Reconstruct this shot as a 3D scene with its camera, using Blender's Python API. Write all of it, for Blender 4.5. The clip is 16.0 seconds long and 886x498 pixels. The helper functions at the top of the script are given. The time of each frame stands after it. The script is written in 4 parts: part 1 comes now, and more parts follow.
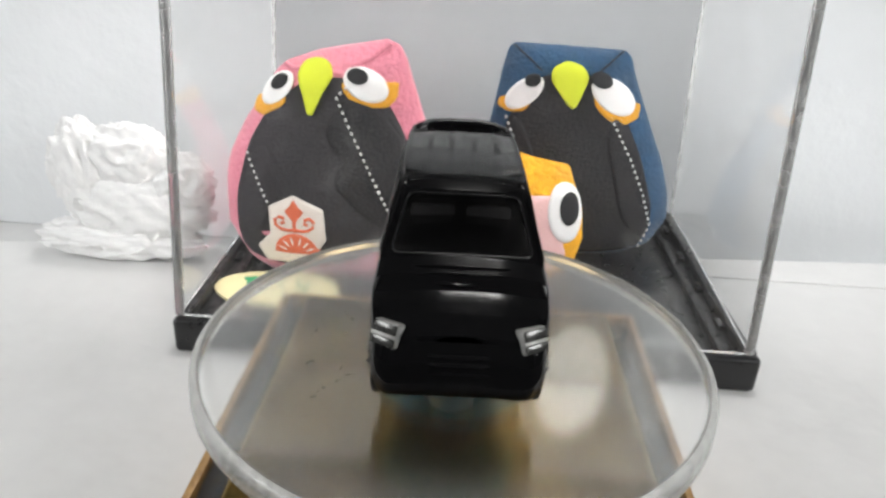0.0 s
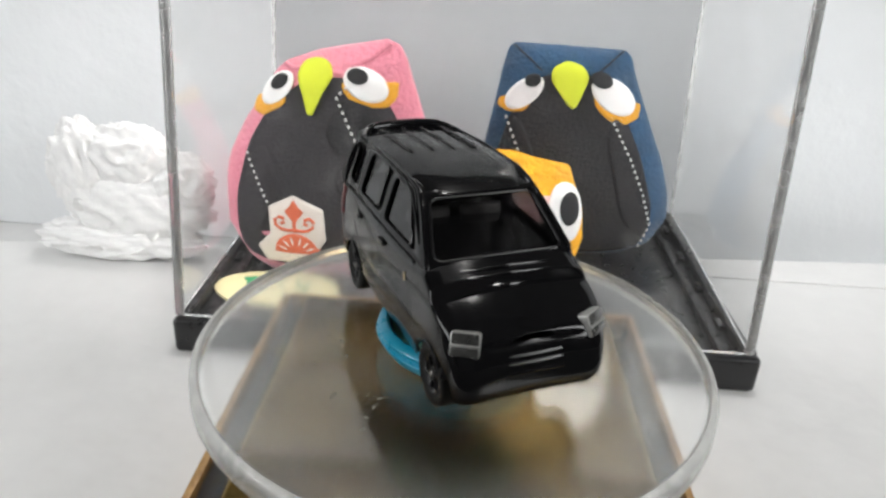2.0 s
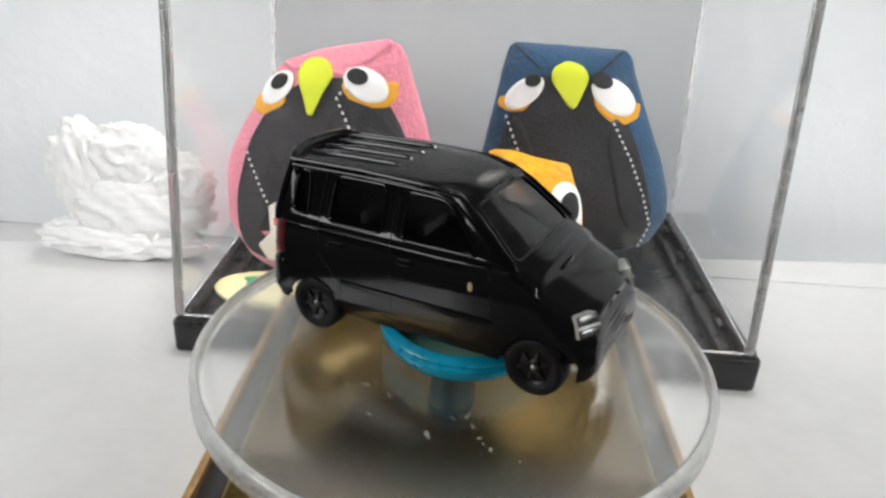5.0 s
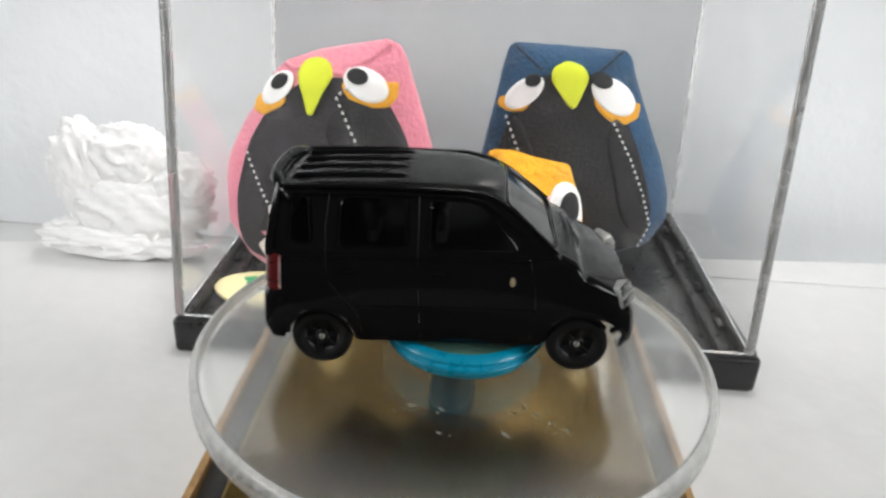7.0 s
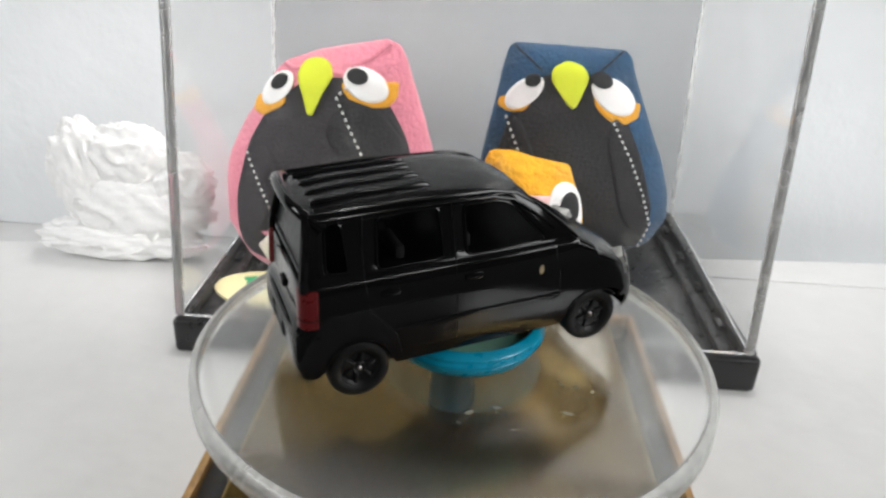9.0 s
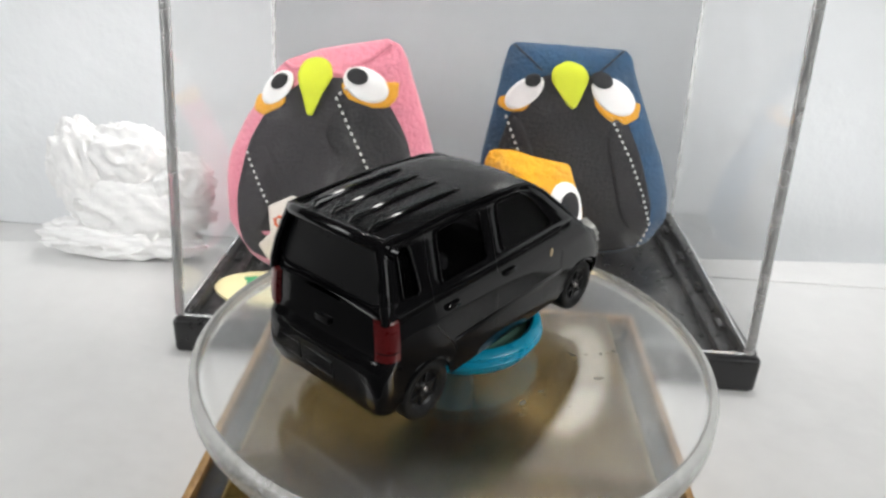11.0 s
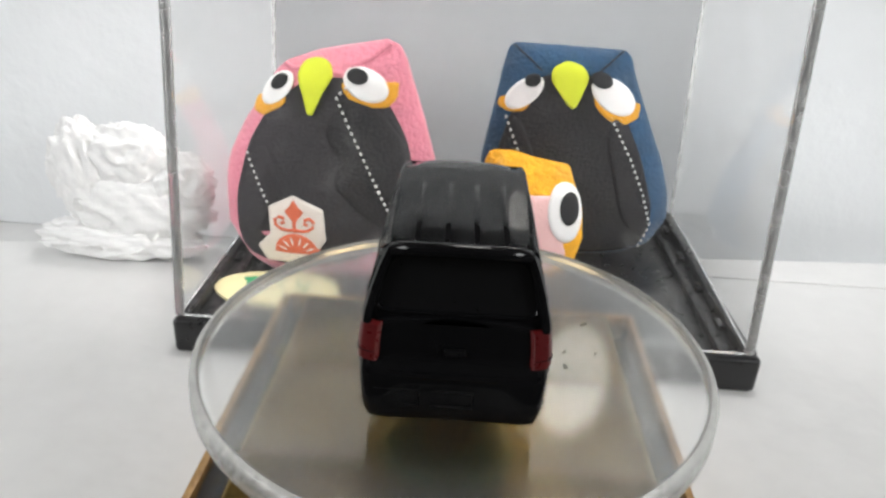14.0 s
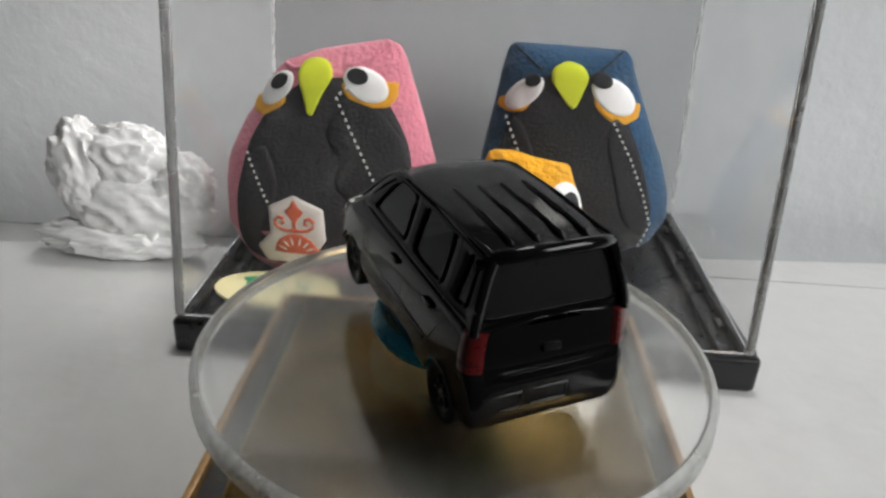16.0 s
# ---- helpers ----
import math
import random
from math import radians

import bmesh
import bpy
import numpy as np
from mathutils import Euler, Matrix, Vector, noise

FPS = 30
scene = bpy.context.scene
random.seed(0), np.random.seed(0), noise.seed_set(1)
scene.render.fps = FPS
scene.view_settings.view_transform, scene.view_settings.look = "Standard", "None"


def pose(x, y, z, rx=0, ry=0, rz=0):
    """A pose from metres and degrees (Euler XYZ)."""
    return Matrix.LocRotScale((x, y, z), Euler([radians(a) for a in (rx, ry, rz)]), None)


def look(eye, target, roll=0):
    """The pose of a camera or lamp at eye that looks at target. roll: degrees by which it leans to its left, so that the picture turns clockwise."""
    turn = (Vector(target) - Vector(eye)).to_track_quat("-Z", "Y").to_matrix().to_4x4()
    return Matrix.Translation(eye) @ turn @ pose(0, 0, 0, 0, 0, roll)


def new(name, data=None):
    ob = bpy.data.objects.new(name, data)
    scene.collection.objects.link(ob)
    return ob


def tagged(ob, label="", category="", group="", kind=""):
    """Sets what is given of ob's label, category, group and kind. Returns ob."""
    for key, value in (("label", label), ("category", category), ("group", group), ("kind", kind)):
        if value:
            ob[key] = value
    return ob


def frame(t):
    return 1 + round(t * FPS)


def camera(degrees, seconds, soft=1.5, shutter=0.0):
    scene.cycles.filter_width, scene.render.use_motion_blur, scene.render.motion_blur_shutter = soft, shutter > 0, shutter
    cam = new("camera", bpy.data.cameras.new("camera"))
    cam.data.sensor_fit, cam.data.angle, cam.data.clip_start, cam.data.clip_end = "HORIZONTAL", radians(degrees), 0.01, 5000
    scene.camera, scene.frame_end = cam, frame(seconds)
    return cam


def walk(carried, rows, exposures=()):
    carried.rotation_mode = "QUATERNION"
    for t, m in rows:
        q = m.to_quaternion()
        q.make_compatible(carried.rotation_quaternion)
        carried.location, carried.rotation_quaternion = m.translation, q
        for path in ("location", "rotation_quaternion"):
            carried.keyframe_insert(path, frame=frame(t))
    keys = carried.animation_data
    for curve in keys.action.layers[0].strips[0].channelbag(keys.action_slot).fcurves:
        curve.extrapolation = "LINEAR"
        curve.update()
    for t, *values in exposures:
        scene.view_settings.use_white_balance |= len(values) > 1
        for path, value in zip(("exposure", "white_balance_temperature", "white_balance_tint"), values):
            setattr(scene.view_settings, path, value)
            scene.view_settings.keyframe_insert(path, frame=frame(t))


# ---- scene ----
cam = camera(63.6, 16.0, 2.6)

# ---- camera ----
EYE = Vector((0.0, -0.1104, 0.1211))
YAW, TILT = radians(-1.58), radians(25.5)
AIM = Vector((math.sin(YAW) * math.cos(TILT), math.cos(YAW) * math.cos(TILT), -math.sin(TILT)))
VIEW = look(EYE, EYE + AIM, 3.17)
EXPOSURES = [(0.0, 0.0), (14.6, 0.0), (16.0, 0.0)]
walk(cam, [(0.0, VIEW), (16.0, VIEW)], EXPOSURES)

MM = 0.001
DISC_Z = 0.050      # upper face of the turntable disc
TURN_RATE = 12.93   # degrees a second
TOP = 0.032         # upper edge of the turntable box


# ---- world and light ----
def make_world():
    w = bpy.data.worlds.new("room_air")
    w.use_nodes = True
    w.node_tree.nodes["Background"].inputs[0].default_value = (0.9, 0.95, 1.0, 1)
    w.node_tree.nodes["Background"].inputs[1].default_value = 0.3
    scene.world = w


def area_lamp(name, eye, target, sx, sy, watts, colour):
    d = bpy.data.lights.new(name, "AREA")
    d.shape, d.size, d.size_y, d.energy, d.color = "RECTANGLE", sx, sy, watts, colour
    ob = new(name, d)
    ob.matrix_world = look(eye, target)
    return ob


make_world()
area_lamp("pendant_light", (0.06, 0.235, 0.785), (0.06, 0.2351, 0.0), 0.16, 0.08, 1.5, (1.0, 0.985, 0.96))
# two unseen side lights, added to brighten the board and the backing
area_lamp("east_fill_light", (1.29, -0.62, 0.80), (0.0, -0.62, 0.80), 0.8, 0.78, 18.5, (1.0, 0.992, 0.982))
area_lamp("west_fill_light", (-1.29, -0.62, 0.80), (0.0, -0.62, 0.80), 0.8, 0.78, 15.2, (1.0, 0.992, 0.982))


# ---- materials ----
def material(name, colour, rough=0.5, metal=0.0, var=0.12, scale=300.0, bump=0.0, bump_scale=1500.0,
             coat=0.0, second=None, spec=0.5, sheen=0.0):
    """Principled surface with colour variation at two scales and a fine relief."""
    m = bpy.data.materials.new(name)
    m.use_nodes = True
    n, l = m.node_tree.nodes, m.node_tree.links
    b = n["Principled BSDF"]
    co = n.new("ShaderNodeTexCoord")
    big, small = n.new("ShaderNodeTexNoise"), n.new("ShaderNodeTexNoise")
    big.inputs["Scale"].default_value, small.inputs["Scale"].default_value = scale * 0.2, scale * 2.0
    big.inputs["Detail"].default_value = small.inputs["Detail"].default_value = 4
    for t in (big, small):
        l.new(co.outputs["Object"], t.inputs["Vector"])
    add = n.new("ShaderNodeMath")
    add.operation = "ADD"
    l.new(big.outputs["Fac"], add.inputs[0]), l.new(small.outputs["Fac"], add.inputs[1])
    ramp = n.new("ShaderNodeMapRange")
    ramp.inputs[1].default_value, ramp.inputs[2].default_value = 0.7, 1.3
    l.new(add.outputs[0], ramp.inputs[0])
    mix = n.new("ShaderNodeMix")
    mix.data_type = "RGBA"
    c2 = second or tuple(c * (1 - var) for c in colour)
    mix.inputs[6].default_value, mix.inputs[7].default_value = (*c2, 1), (*colour, 1)
    l.new(ramp.outputs[0], mix.inputs[0])
    l.new(mix.outputs[2], b.inputs["Base Color"])
    rr = n.new("ShaderNodeMapRange")
    rr.inputs[1].default_value, rr.inputs[2].default_value = 0.3, 0.7
    rr.inputs[3].default_value, rr.inputs[4].default_value = rough * 0.85, min(1, rough * 1.15)
    l.new(small.outputs["Fac"], rr.inputs[0]), l.new(rr.outputs[0], b.inputs["Roughness"])
    b.inputs["Metallic"].default_value = metal
    b.inputs["Specular IOR Level"].default_value = spec
    b.inputs["Coat Weight"].default_value = coat
    b.inputs["Coat Roughness"].default_value = 0.06
    b.inputs["Sheen Weight"].default_value = sheen
    if bump:
        t = n.new("ShaderNodeTexNoise")
        t.inputs["Scale"].default_value, t.inputs["Detail"].default_value = bump_scale, 3
        l.new(co.outputs["Object"], t.inputs["Vector"])
        bm_ = n.new("ShaderNodeBump")
        bm_.inputs["Strength"].default_value, bm_.inputs["Distance"].default_value = 1.0, bump
        l.new(t.outputs["Fac"], bm_.inputs["Height"]), l.new(bm_.outputs[0], b.inputs["Normal"])
    return m


def clear(name, colour, rough=0.02, ior=1.49, haze=0.0, haze_scale=400.0, haze_grey=0.85, patchy=0.35, rim_veil=0.0, polish=0.0):
    """Clear plastic, with a share of scattering haze and scuffs; rim_veil paints pale haze in towards its round edge.
    """
    m = bpy.data.materials.new(name)
    m.use_nodes = True
    n, l = m.node_tree.nodes, m.node_tree.links
    b = n["Principled BSDF"]
    b.inputs["Base Color"].default_value = (*colour, 1)
    b.inputs["Roughness"].default_value, b.inputs["IOR"].default_value = rough, ior
    b.inputs["Transmission Weight"].default_value = 1.0
    b.inputs["Coat Weight"].default_value, b.inputs["Coat Roughness"].default_value = polish, 0.06
    if haze:
        co, t, r = n.new("ShaderNodeTexCoord"), n.new("ShaderNodeTexNoise"), n.new("ShaderNodeMapRange")
        t.inputs["Scale"].default_value, t.inputs["Detail"].default_value = haze_scale, 5
        l.new(co.outputs["Object"], t.inputs["Vector"])
        r.inputs[1].default_value, r.inputs[2].default_value = patchy, 0.75
        r.inputs[3].default_value, r.inputs[4].default_value = haze * (0.6 if patchy < 0.5 else 0.25), haze * 1.5
        l.new(t.outputs["Fac"], r.inputs[0])
        d, mx, out = n.new("ShaderNodeBsdfDiffuse"), n.new("ShaderNodeMixShader"), n["Material Output"]
        d.inputs[0].default_value = (haze_grey, haze_grey, haze_grey * 0.985, 1)
        if rim_veil:
            far, veil, total = n.new("ShaderNodeVectorMath"), n.new("ShaderNodeMapRange"), n.new("ShaderNodeMath")
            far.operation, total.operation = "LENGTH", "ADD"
            veil.interpolation_type = "SMOOTHSTEP"
            veil.inputs[1].default_value, veil.inputs[2].default_value = 0.028, 0.046
            veil.inputs[3].default_value, veil.inputs[4].default_value = 0.0, rim_veil
            l.new(co.outputs["Object"], far.inputs[0]), l.new(far.outputs["Value"], veil.inputs[0])
            l.new(r.outputs[0], total.inputs[0]), l.new(veil.outputs[0], total.inputs[1])
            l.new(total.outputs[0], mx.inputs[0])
        else:
            l.new(r.outputs[0], mx.inputs[0])
        l.new(b.outputs[0], mx.inputs[1]), l.new(d.outputs[0], mx.inputs[2])
        l.new(mx.outputs[0], out.inputs["Surface"])
    return m


def glowing(name, colour, strength):
    m = bpy.data.materials.new(name)
    m.use_nodes = True
    b = m.node_tree.nodes["Principled BSDF"]
    b.inputs["Emission Color"].default_value, b.inputs["Emission Strength"].default_value = (*colour, 1), strength
    return m


WALL = material("white_wall_paint", (0.86, 0.88, 0.89), 0.7, var=0.04, scale=20, bump=0.0006, bump_scale=120)
MAT = material("added_dark_mat", (0.018, 0.017, 0.016), 0.9, scale=300, bump=0.0002, bump_scale=700)
# unseen room, toned dark so that car and disc reflect little light
ROOM = material("dark_room_paint", (0.06, 0.057, 0.054), 0.8, var=0.05, scale=4)
BOARD = material("white_foam_board", (0.72, 0.72, 0.71), 0.65, var=0.07, scale=60, bump=0.0016, bump_scale=38)
# unseen table, toned dark to keep reflections in the car dark
TABLE = material("dark_table_wood", (0.07, 0.05, 0.04), 0.5, var=0.3, scale=60)
BLACK_PAINT = material("black_car_paint", (0.0045, 0.0045, 0.005), 0.10, var=0.3, scale=300, coat=0.0, bump=0.000006, bump_scale=700, spec=0.24)
BLACK_TRIM = material("black_car_trim", (0.004, 0.004, 0.0045), 0.32, var=0.2, scale=500, spec=0.35)
CHASSIS = material("black_chassis_plastic", (0.005, 0.005, 0.005), 0.5, var=0.2, scale=500, spec=0.18)
RUBBER = material("black_tyre_plastic", (0.004, 0.004, 0.004), 0.55, var=0.3, scale=600, bump=0.00002, spec=0.16)
RIM_DARK = material("dark_wheel_plastic", (0.004, 0.004, 0.0045), 0.36, var=0.2, scale=900, spec=0.2)
STEEL = material("axle_steel", (0.25, 0.24, 0.23), 0.4, 1.0, scale=900)
SILVER = material("silver_headlight_print", (0.42, 0.42, 0.40), 0.4, 0.6, var=0.45, scale=500)
RED = material("red_tail_lamp_print", (0.11, 0.006, 0.007), 0.3, var=0.3, scale=500, coat=0.3)
LAMP_LENS = material("grey_headlight_lens", (0.10, 0.10, 0.095), 0.25, 0.6, var=0.5, scale=500, coat=0.4)
CHIP = material("bare_metal_chip", (0.45, 0.36, 0.22), 0.5, 0.4, scale=2500)
TINT = clear("smoked_window_plastic", (0.50, 0.49, 0.48), 0.05, 1.3)
TINT_DARK = clear("dark_window_plastic", (0.29, 0.29, 0.30), 0.08, 1.27)
SEAT = material("dark_interior_plastic", (0.02, 0.02, 0.022), 0.6, scale=500)
# the 0.06 paints a pale veil into the disc towards its rim
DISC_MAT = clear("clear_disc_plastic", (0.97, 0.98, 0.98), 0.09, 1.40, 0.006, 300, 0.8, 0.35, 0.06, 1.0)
DISC_RIM = clear("frosted_disc_rim", (0.84, 0.86, 0.83), 0.25, 1.49, 0.30, 700, 0.48)
LINER = clear("clear_box_plastic", (0.93, 0.87, 0.72), 0.10, 1.45, 0.05, 500)
CASE_CLEAR = clear("clear_case_plastic", (0.965, 0.967, 0.967), 0.01, 1.22, 0.012, 60)
# pale patches painted into the front pane for its reflections
CASE_FRONT = clear("glare_flecked_case_plastic", (0.965, 0.967, 0.967), 0.01, 1.25, 0.05, 75, 0.85, 0.56)
CASE_BACK = clear("hazy_case_plastic", (0.62, 0.62, 0.622), 0.02, 1.22, 0.03, 40)
CASE_EDGE = clear("case_edge_plastic", (0.78, 0.785, 0.78), 0.05, 1.45, 0.30, 150, 0.55)
CASE_SEAM = clear("pale_case_edge_plastic", (0.93, 0.93, 0.91), 0.12, 1.3, 0.30, 200)
CASE_BLACK = material("black_case_plastic", (0.012, 0.012, 0.013), 0.3, var=0.3, scale=200, bump=0.00003, bump_scale=700)
GOLD_WOOD = material("gold_brown_box_veneer", (0.42, 0.25, 0.09), 0.4, 0.1, scale=250, second=(0.16, 0.08, 0.025), bump=0.00005)
GOLD_PLATE = material("cream_gold_plate", (0.25, 0.168, 0.055), 0.22, 0.97, var=0.05, scale=60, second=(0.20, 0.13, 0.04))
CAP_BLUE = material("blue_bottle_cap_plastic", (0.0, 0.27, 0.42), 0.3, var=0.25, scale=300, coat=0.2)
CAP_LINER = material("pale_green_cap_liner", (0.25, 0.50, 0.38), 0.4, var=0.2, scale=300)
PINK = material("pink_crepe_cloth", (0.79, 0.25, 0.33), 0.9, var=0.3, scale=500, bump=0.0009, bump_scale=650, sheen=0.3)
NAVY = material("blue_crepe_cloth", (0.009, 0.066, 0.15), 0.9, var=0.45, scale=450, bump=0.0009, bump_scale=650, sheen=0.2)
CHARCOAL = material("charcoal_cloth", (0.030, 0.026, 0.030), 0.9, var=0.4, scale=350, bump=0.0005, bump_scale=900)
DARK_CLOTH = material("dark_charcoal_cloth", (0.014, 0.012, 0.014), 0.9, var=0.4, scale=350, bump=0.0005, bump_scale=900)
PALE_PINK = material("pale_pink_cloth", (0.84, 0.52, 0.50), 0.9, var=0.12, scale=500, bump=0.0004, bump_scale=700)
FELT_WHITE = material("white_felt", (0.82, 0.81, 0.80), 0.95, var=0.08, scale=900, bump=0.0001)
FELT_ORANGE = material("orange_felt", (0.80, 0.37, 0.02), 0.95, var=0.2, scale=900, bump=0.0001)
FELT_BEAK = material("lime_yellow_felt", (0.60, 0.66, 0.025), 0.95, var=0.12, scale=900, bump=0.0001)
FELT_BLACK = material("black_felt", (0.015, 0.015, 0.017), 0.9, var=0.2, scale=900)
YELLOW = material("marigold_crepe_cloth", (0.93, 0.44, 0.010), 0.9, var=0.22, scale=500, bump=0.0016, bump_scale=480)
THREAD = material("white_thread", (0.62, 0.60, 0.58), 0.8, scale=900)
TAG = material("cream_printed_cloth", (0.74, 0.68, 0.62), 0.9, var=0.1, scale=700)
SHAFT = material("dark_brown_plastic", (0.02, 0.016, 0.01), 0.35, scale=400)
TAG_RED = material("vermilion_print", (0.70, 0.15, 0.07), 0.9, var=0.2, scale=700)
CARD = material("cream_card", (0.80, 0.72, 0.40), 0.6, var=0.06, scale=300)
INK_GREEN = material("green_ink", (0.02, 0.30, 0.11), 0.6, scale=500)
INK_TEAL = material("grey_green_ink", (0.07, 0.25, 0.16), 0.6, scale=500)
CRUMPLE = material("crumpled_white_tissue", (0.94, 0.94, 0.93), 0.9, var=0.05, scale=150, bump=0.0004, bump_scale=260)
FRAME_PAINT = material("white_frame_paint", (0.75, 0.75, 0.74), 0.5, scale=30)
COVER_GLOW = glowing("glare_panel_glow", (1.0, 0.98, 0.92), 2.6)
LAMP_GLOW = glowing("lamp_diffuser_glow", (1.0, 0.98, 0.95), 6.0)
PANE_GLOW = glowing("fill_pane_glow", (0.86, 0.94, 1.0), 2.5)


# ---- mesh helpers ----
def finish(bm, smooth=40):
    bmesh.ops.remove_doubles(bm, verts=bm.verts, dist=1e-7)
    bmesh.ops.recalc_face_normals(bm, faces=bm.faces)
    lim = radians(smooth)
    for f in bm.faces:
        f.smooth = True
    for e in bm.edges:
        e.smooth = not (len(e.link_faces) != 2 or e.calc_face_angle(0) > lim)


def part(name, bm, mat, parent=None, label="", smooth=40):
    """Links a bmesh as one mesh object under a thing or a part."""
    finish(bm, smooth)
    me = bpy.data.meshes.new(name)
    bm.to_mesh(me)
    bm.free()
    me.materials.append(mat)
    ob = new(name, me)
    ob.parent = parent
    return tagged(ob, label) if label else ob


def thing(name, m, label, category, group="", kind=""):
    ob = new(name)
    ob.empty_display_size = 0.01
    ob.matrix_world = m
    return tagged(ob, label, category, group, kind)


def rounded(bm_, width, seg=2, angle=30):
    es = [e for e in bm_.edges if len(e.link_faces) == 2 and e.calc_face_angle(0) > radians(angle)]
    bmesh.ops.bevel(bm_, geom=es, offset=width, segments=seg, affect="EDGES", profile=0.5)
    return bm_


def box(x0, x1, y0, y1, z0, z1, bevel=0.0, seg=2, bm=None):
    b = bmesh.new()
    v = [b.verts.new((x, y, z)) for x in (x0, x1) for y in (y0, y1) for z in (z0, z1)]
    for f in ((0, 1, 3, 2), (4, 6, 7, 5), (0, 4, 5, 1), (2, 3, 7, 6), (0, 2, 6, 4), (1, 5, 7, 3)):
        b.faces.new([v[i] for i in f])
    bmesh.ops.recalc_face_normals(b, faces=b.faces)
    if bevel:
        rounded(b, bevel, seg)
    return b


def hexa(corners):
    """A solid from eight corners: four below, four above, each counter-clockwise."""
    b = bmesh.new()
    v = [b.verts.new(c) for c in corners]
    for f in ((3, 2, 1, 0), (4, 5, 6, 7), (0, 1, 5, 4), (1, 2, 6, 5), (2, 3, 7, 6), (3, 0, 4, 7)):
        b.faces.new([v[i] for i in f])
    bmesh.ops.recalc_face_normals(b, faces=b.faces)
    return b


def lathe(profile, n=48, axis="z"):
    """Turns a profile of (radius, height) round an axis."""
    b = bmesh.new()
    rings = []
    for r, h in profile:
        ring = []
        for k in range(n if r > 1e-9 else 1):
            a = 2 * math.pi * k / n
            p = (r * math.cos(a), r * math.sin(a), h)
            ring.append(b.verts.new(p if axis == "z" else (p[0], p[2], p[1])))
        rings.append(ring)
    for a, c in zip(rings, rings[1:]):
        for k in range(n):
            f = []
            for v in (a[k % len(a)], a[(k + 1) % len(a)], c[(k + 1) % len(c)], c[k % len(c)]):
                if v not in f:
                    f.append(v)
            if len(f) > 2:
                b.faces.new(f)
    return b


def tube(points, r, n=8, closed=False):
    """A round bar along points."""
    b = bmesh.new()
    pts = [Vector(p) for p in points]
    rings = []
    m = len(pts)
    for i, p in enumerate(pts):
        a = pts[(i - 1) % m] if closed or i else p
        c = pts[(i + 1) % m] if closed or i < m - 1 else p
        d = (c - a).normalized()
        up = Vector((0, 0, 1)) if abs(d.z) < 0.9 else Vector((1, 0, 0))
        s = d.cross(up).normalized()
        t = s.cross(d)
        rings.append([b.verts.new(p + r * (math.cos(2 * math.pi * k / n) * s + math.sin(2 * math.pi * k / n) * t)) for k in range(n)])
    for i in range(m if closed else m - 1):
        a, c = rings[i], rings[(i + 1) % m]
        for k in range(n):
            b.faces.new((a[k], a[(k + 1) % n], c[(k + 1) % n], c[k]))
    if not closed:
        b.faces.new(rings[0]), b.faces.new(rings[-1])
    return b


def join(*bms):
    out = bmesh.new()
    for b in bms:
        off = {}
        for v in b.verts:
            off[v] = out.verts.new(v.co)
        for f in b.faces:
            try:
                out.faces.new([off[v] for v in f.verts])
            except ValueError:
                pass
        b.free()
    return out


def moved(b, m):
    bmesh.ops.transform(b, matrix=m, verts=b.verts)
    return b


def panel(outer, holes, place, thick, bevel=0.0):
    """A sheet with openings: outlines in the plane, place() takes them into space, thick is the way through it."""
    b = bmesh.new()
    edges = []
    for loop in (outer, *holes):
        vs = [b.verts.new((p[0], p[1], 0)) for p in loop]
        edges += [b.edges.new((vs[i], vs[(i + 1) % len(vs)])) for i in range(len(vs))]
    bmesh.ops.triangle_fill(b, edges=edges, use_beauty=True, use_dissolve=False)
    front = list(b.faces)
    got = bmesh.ops.extrude_face_region(b, geom=front)
    back = {g for g in got["geom"] if isinstance(g, bmesh.types.BMVert)}
    for v in b.verts:
        v.co = Vector(place(v.co.x, v.co.y)) + (Vector(thick) if v in back else Vector())
    bmesh.ops.recalc_face_normals(b, faces=b.faces)
    bmesh.ops.dissolve_limit(b, angle_limit=radians(1), verts=b.verts, edges=b.edges)
    if bevel:
        rounded(b, bevel, 2, 50)
    return b


def soft_loop(loop, r, n=4):
    """Rounds the corners of an outline."""
    out = []
    m = len(loop)
    for i in range(m):
        p, a, c = (Vector(loop[j % m]) for j in (i, i - 1, i + 1))
        d1, d2 = a - p, c - p
        k = min(r, d1.length * 0.45, d2.length * 0.45)
        q1, q2 = p + d1.normalized() * k, p + d2.normalized() * k
        for s in range(n + 1):
            t = s / n
            out.append(tuple((1 - t) ** 2 * q1 + 2 * t * (1 - t) * p + t * t * q2))
    return out


def lerp_table(table, x):
    if x <= table[0][0]:
        return table[0][1]
    for (a, va), (b, vb) in zip(table, table[1:]):
        if x <= b:
            return va + (vb - va) * (x - a) / (b - a)
    return table[-1][1]


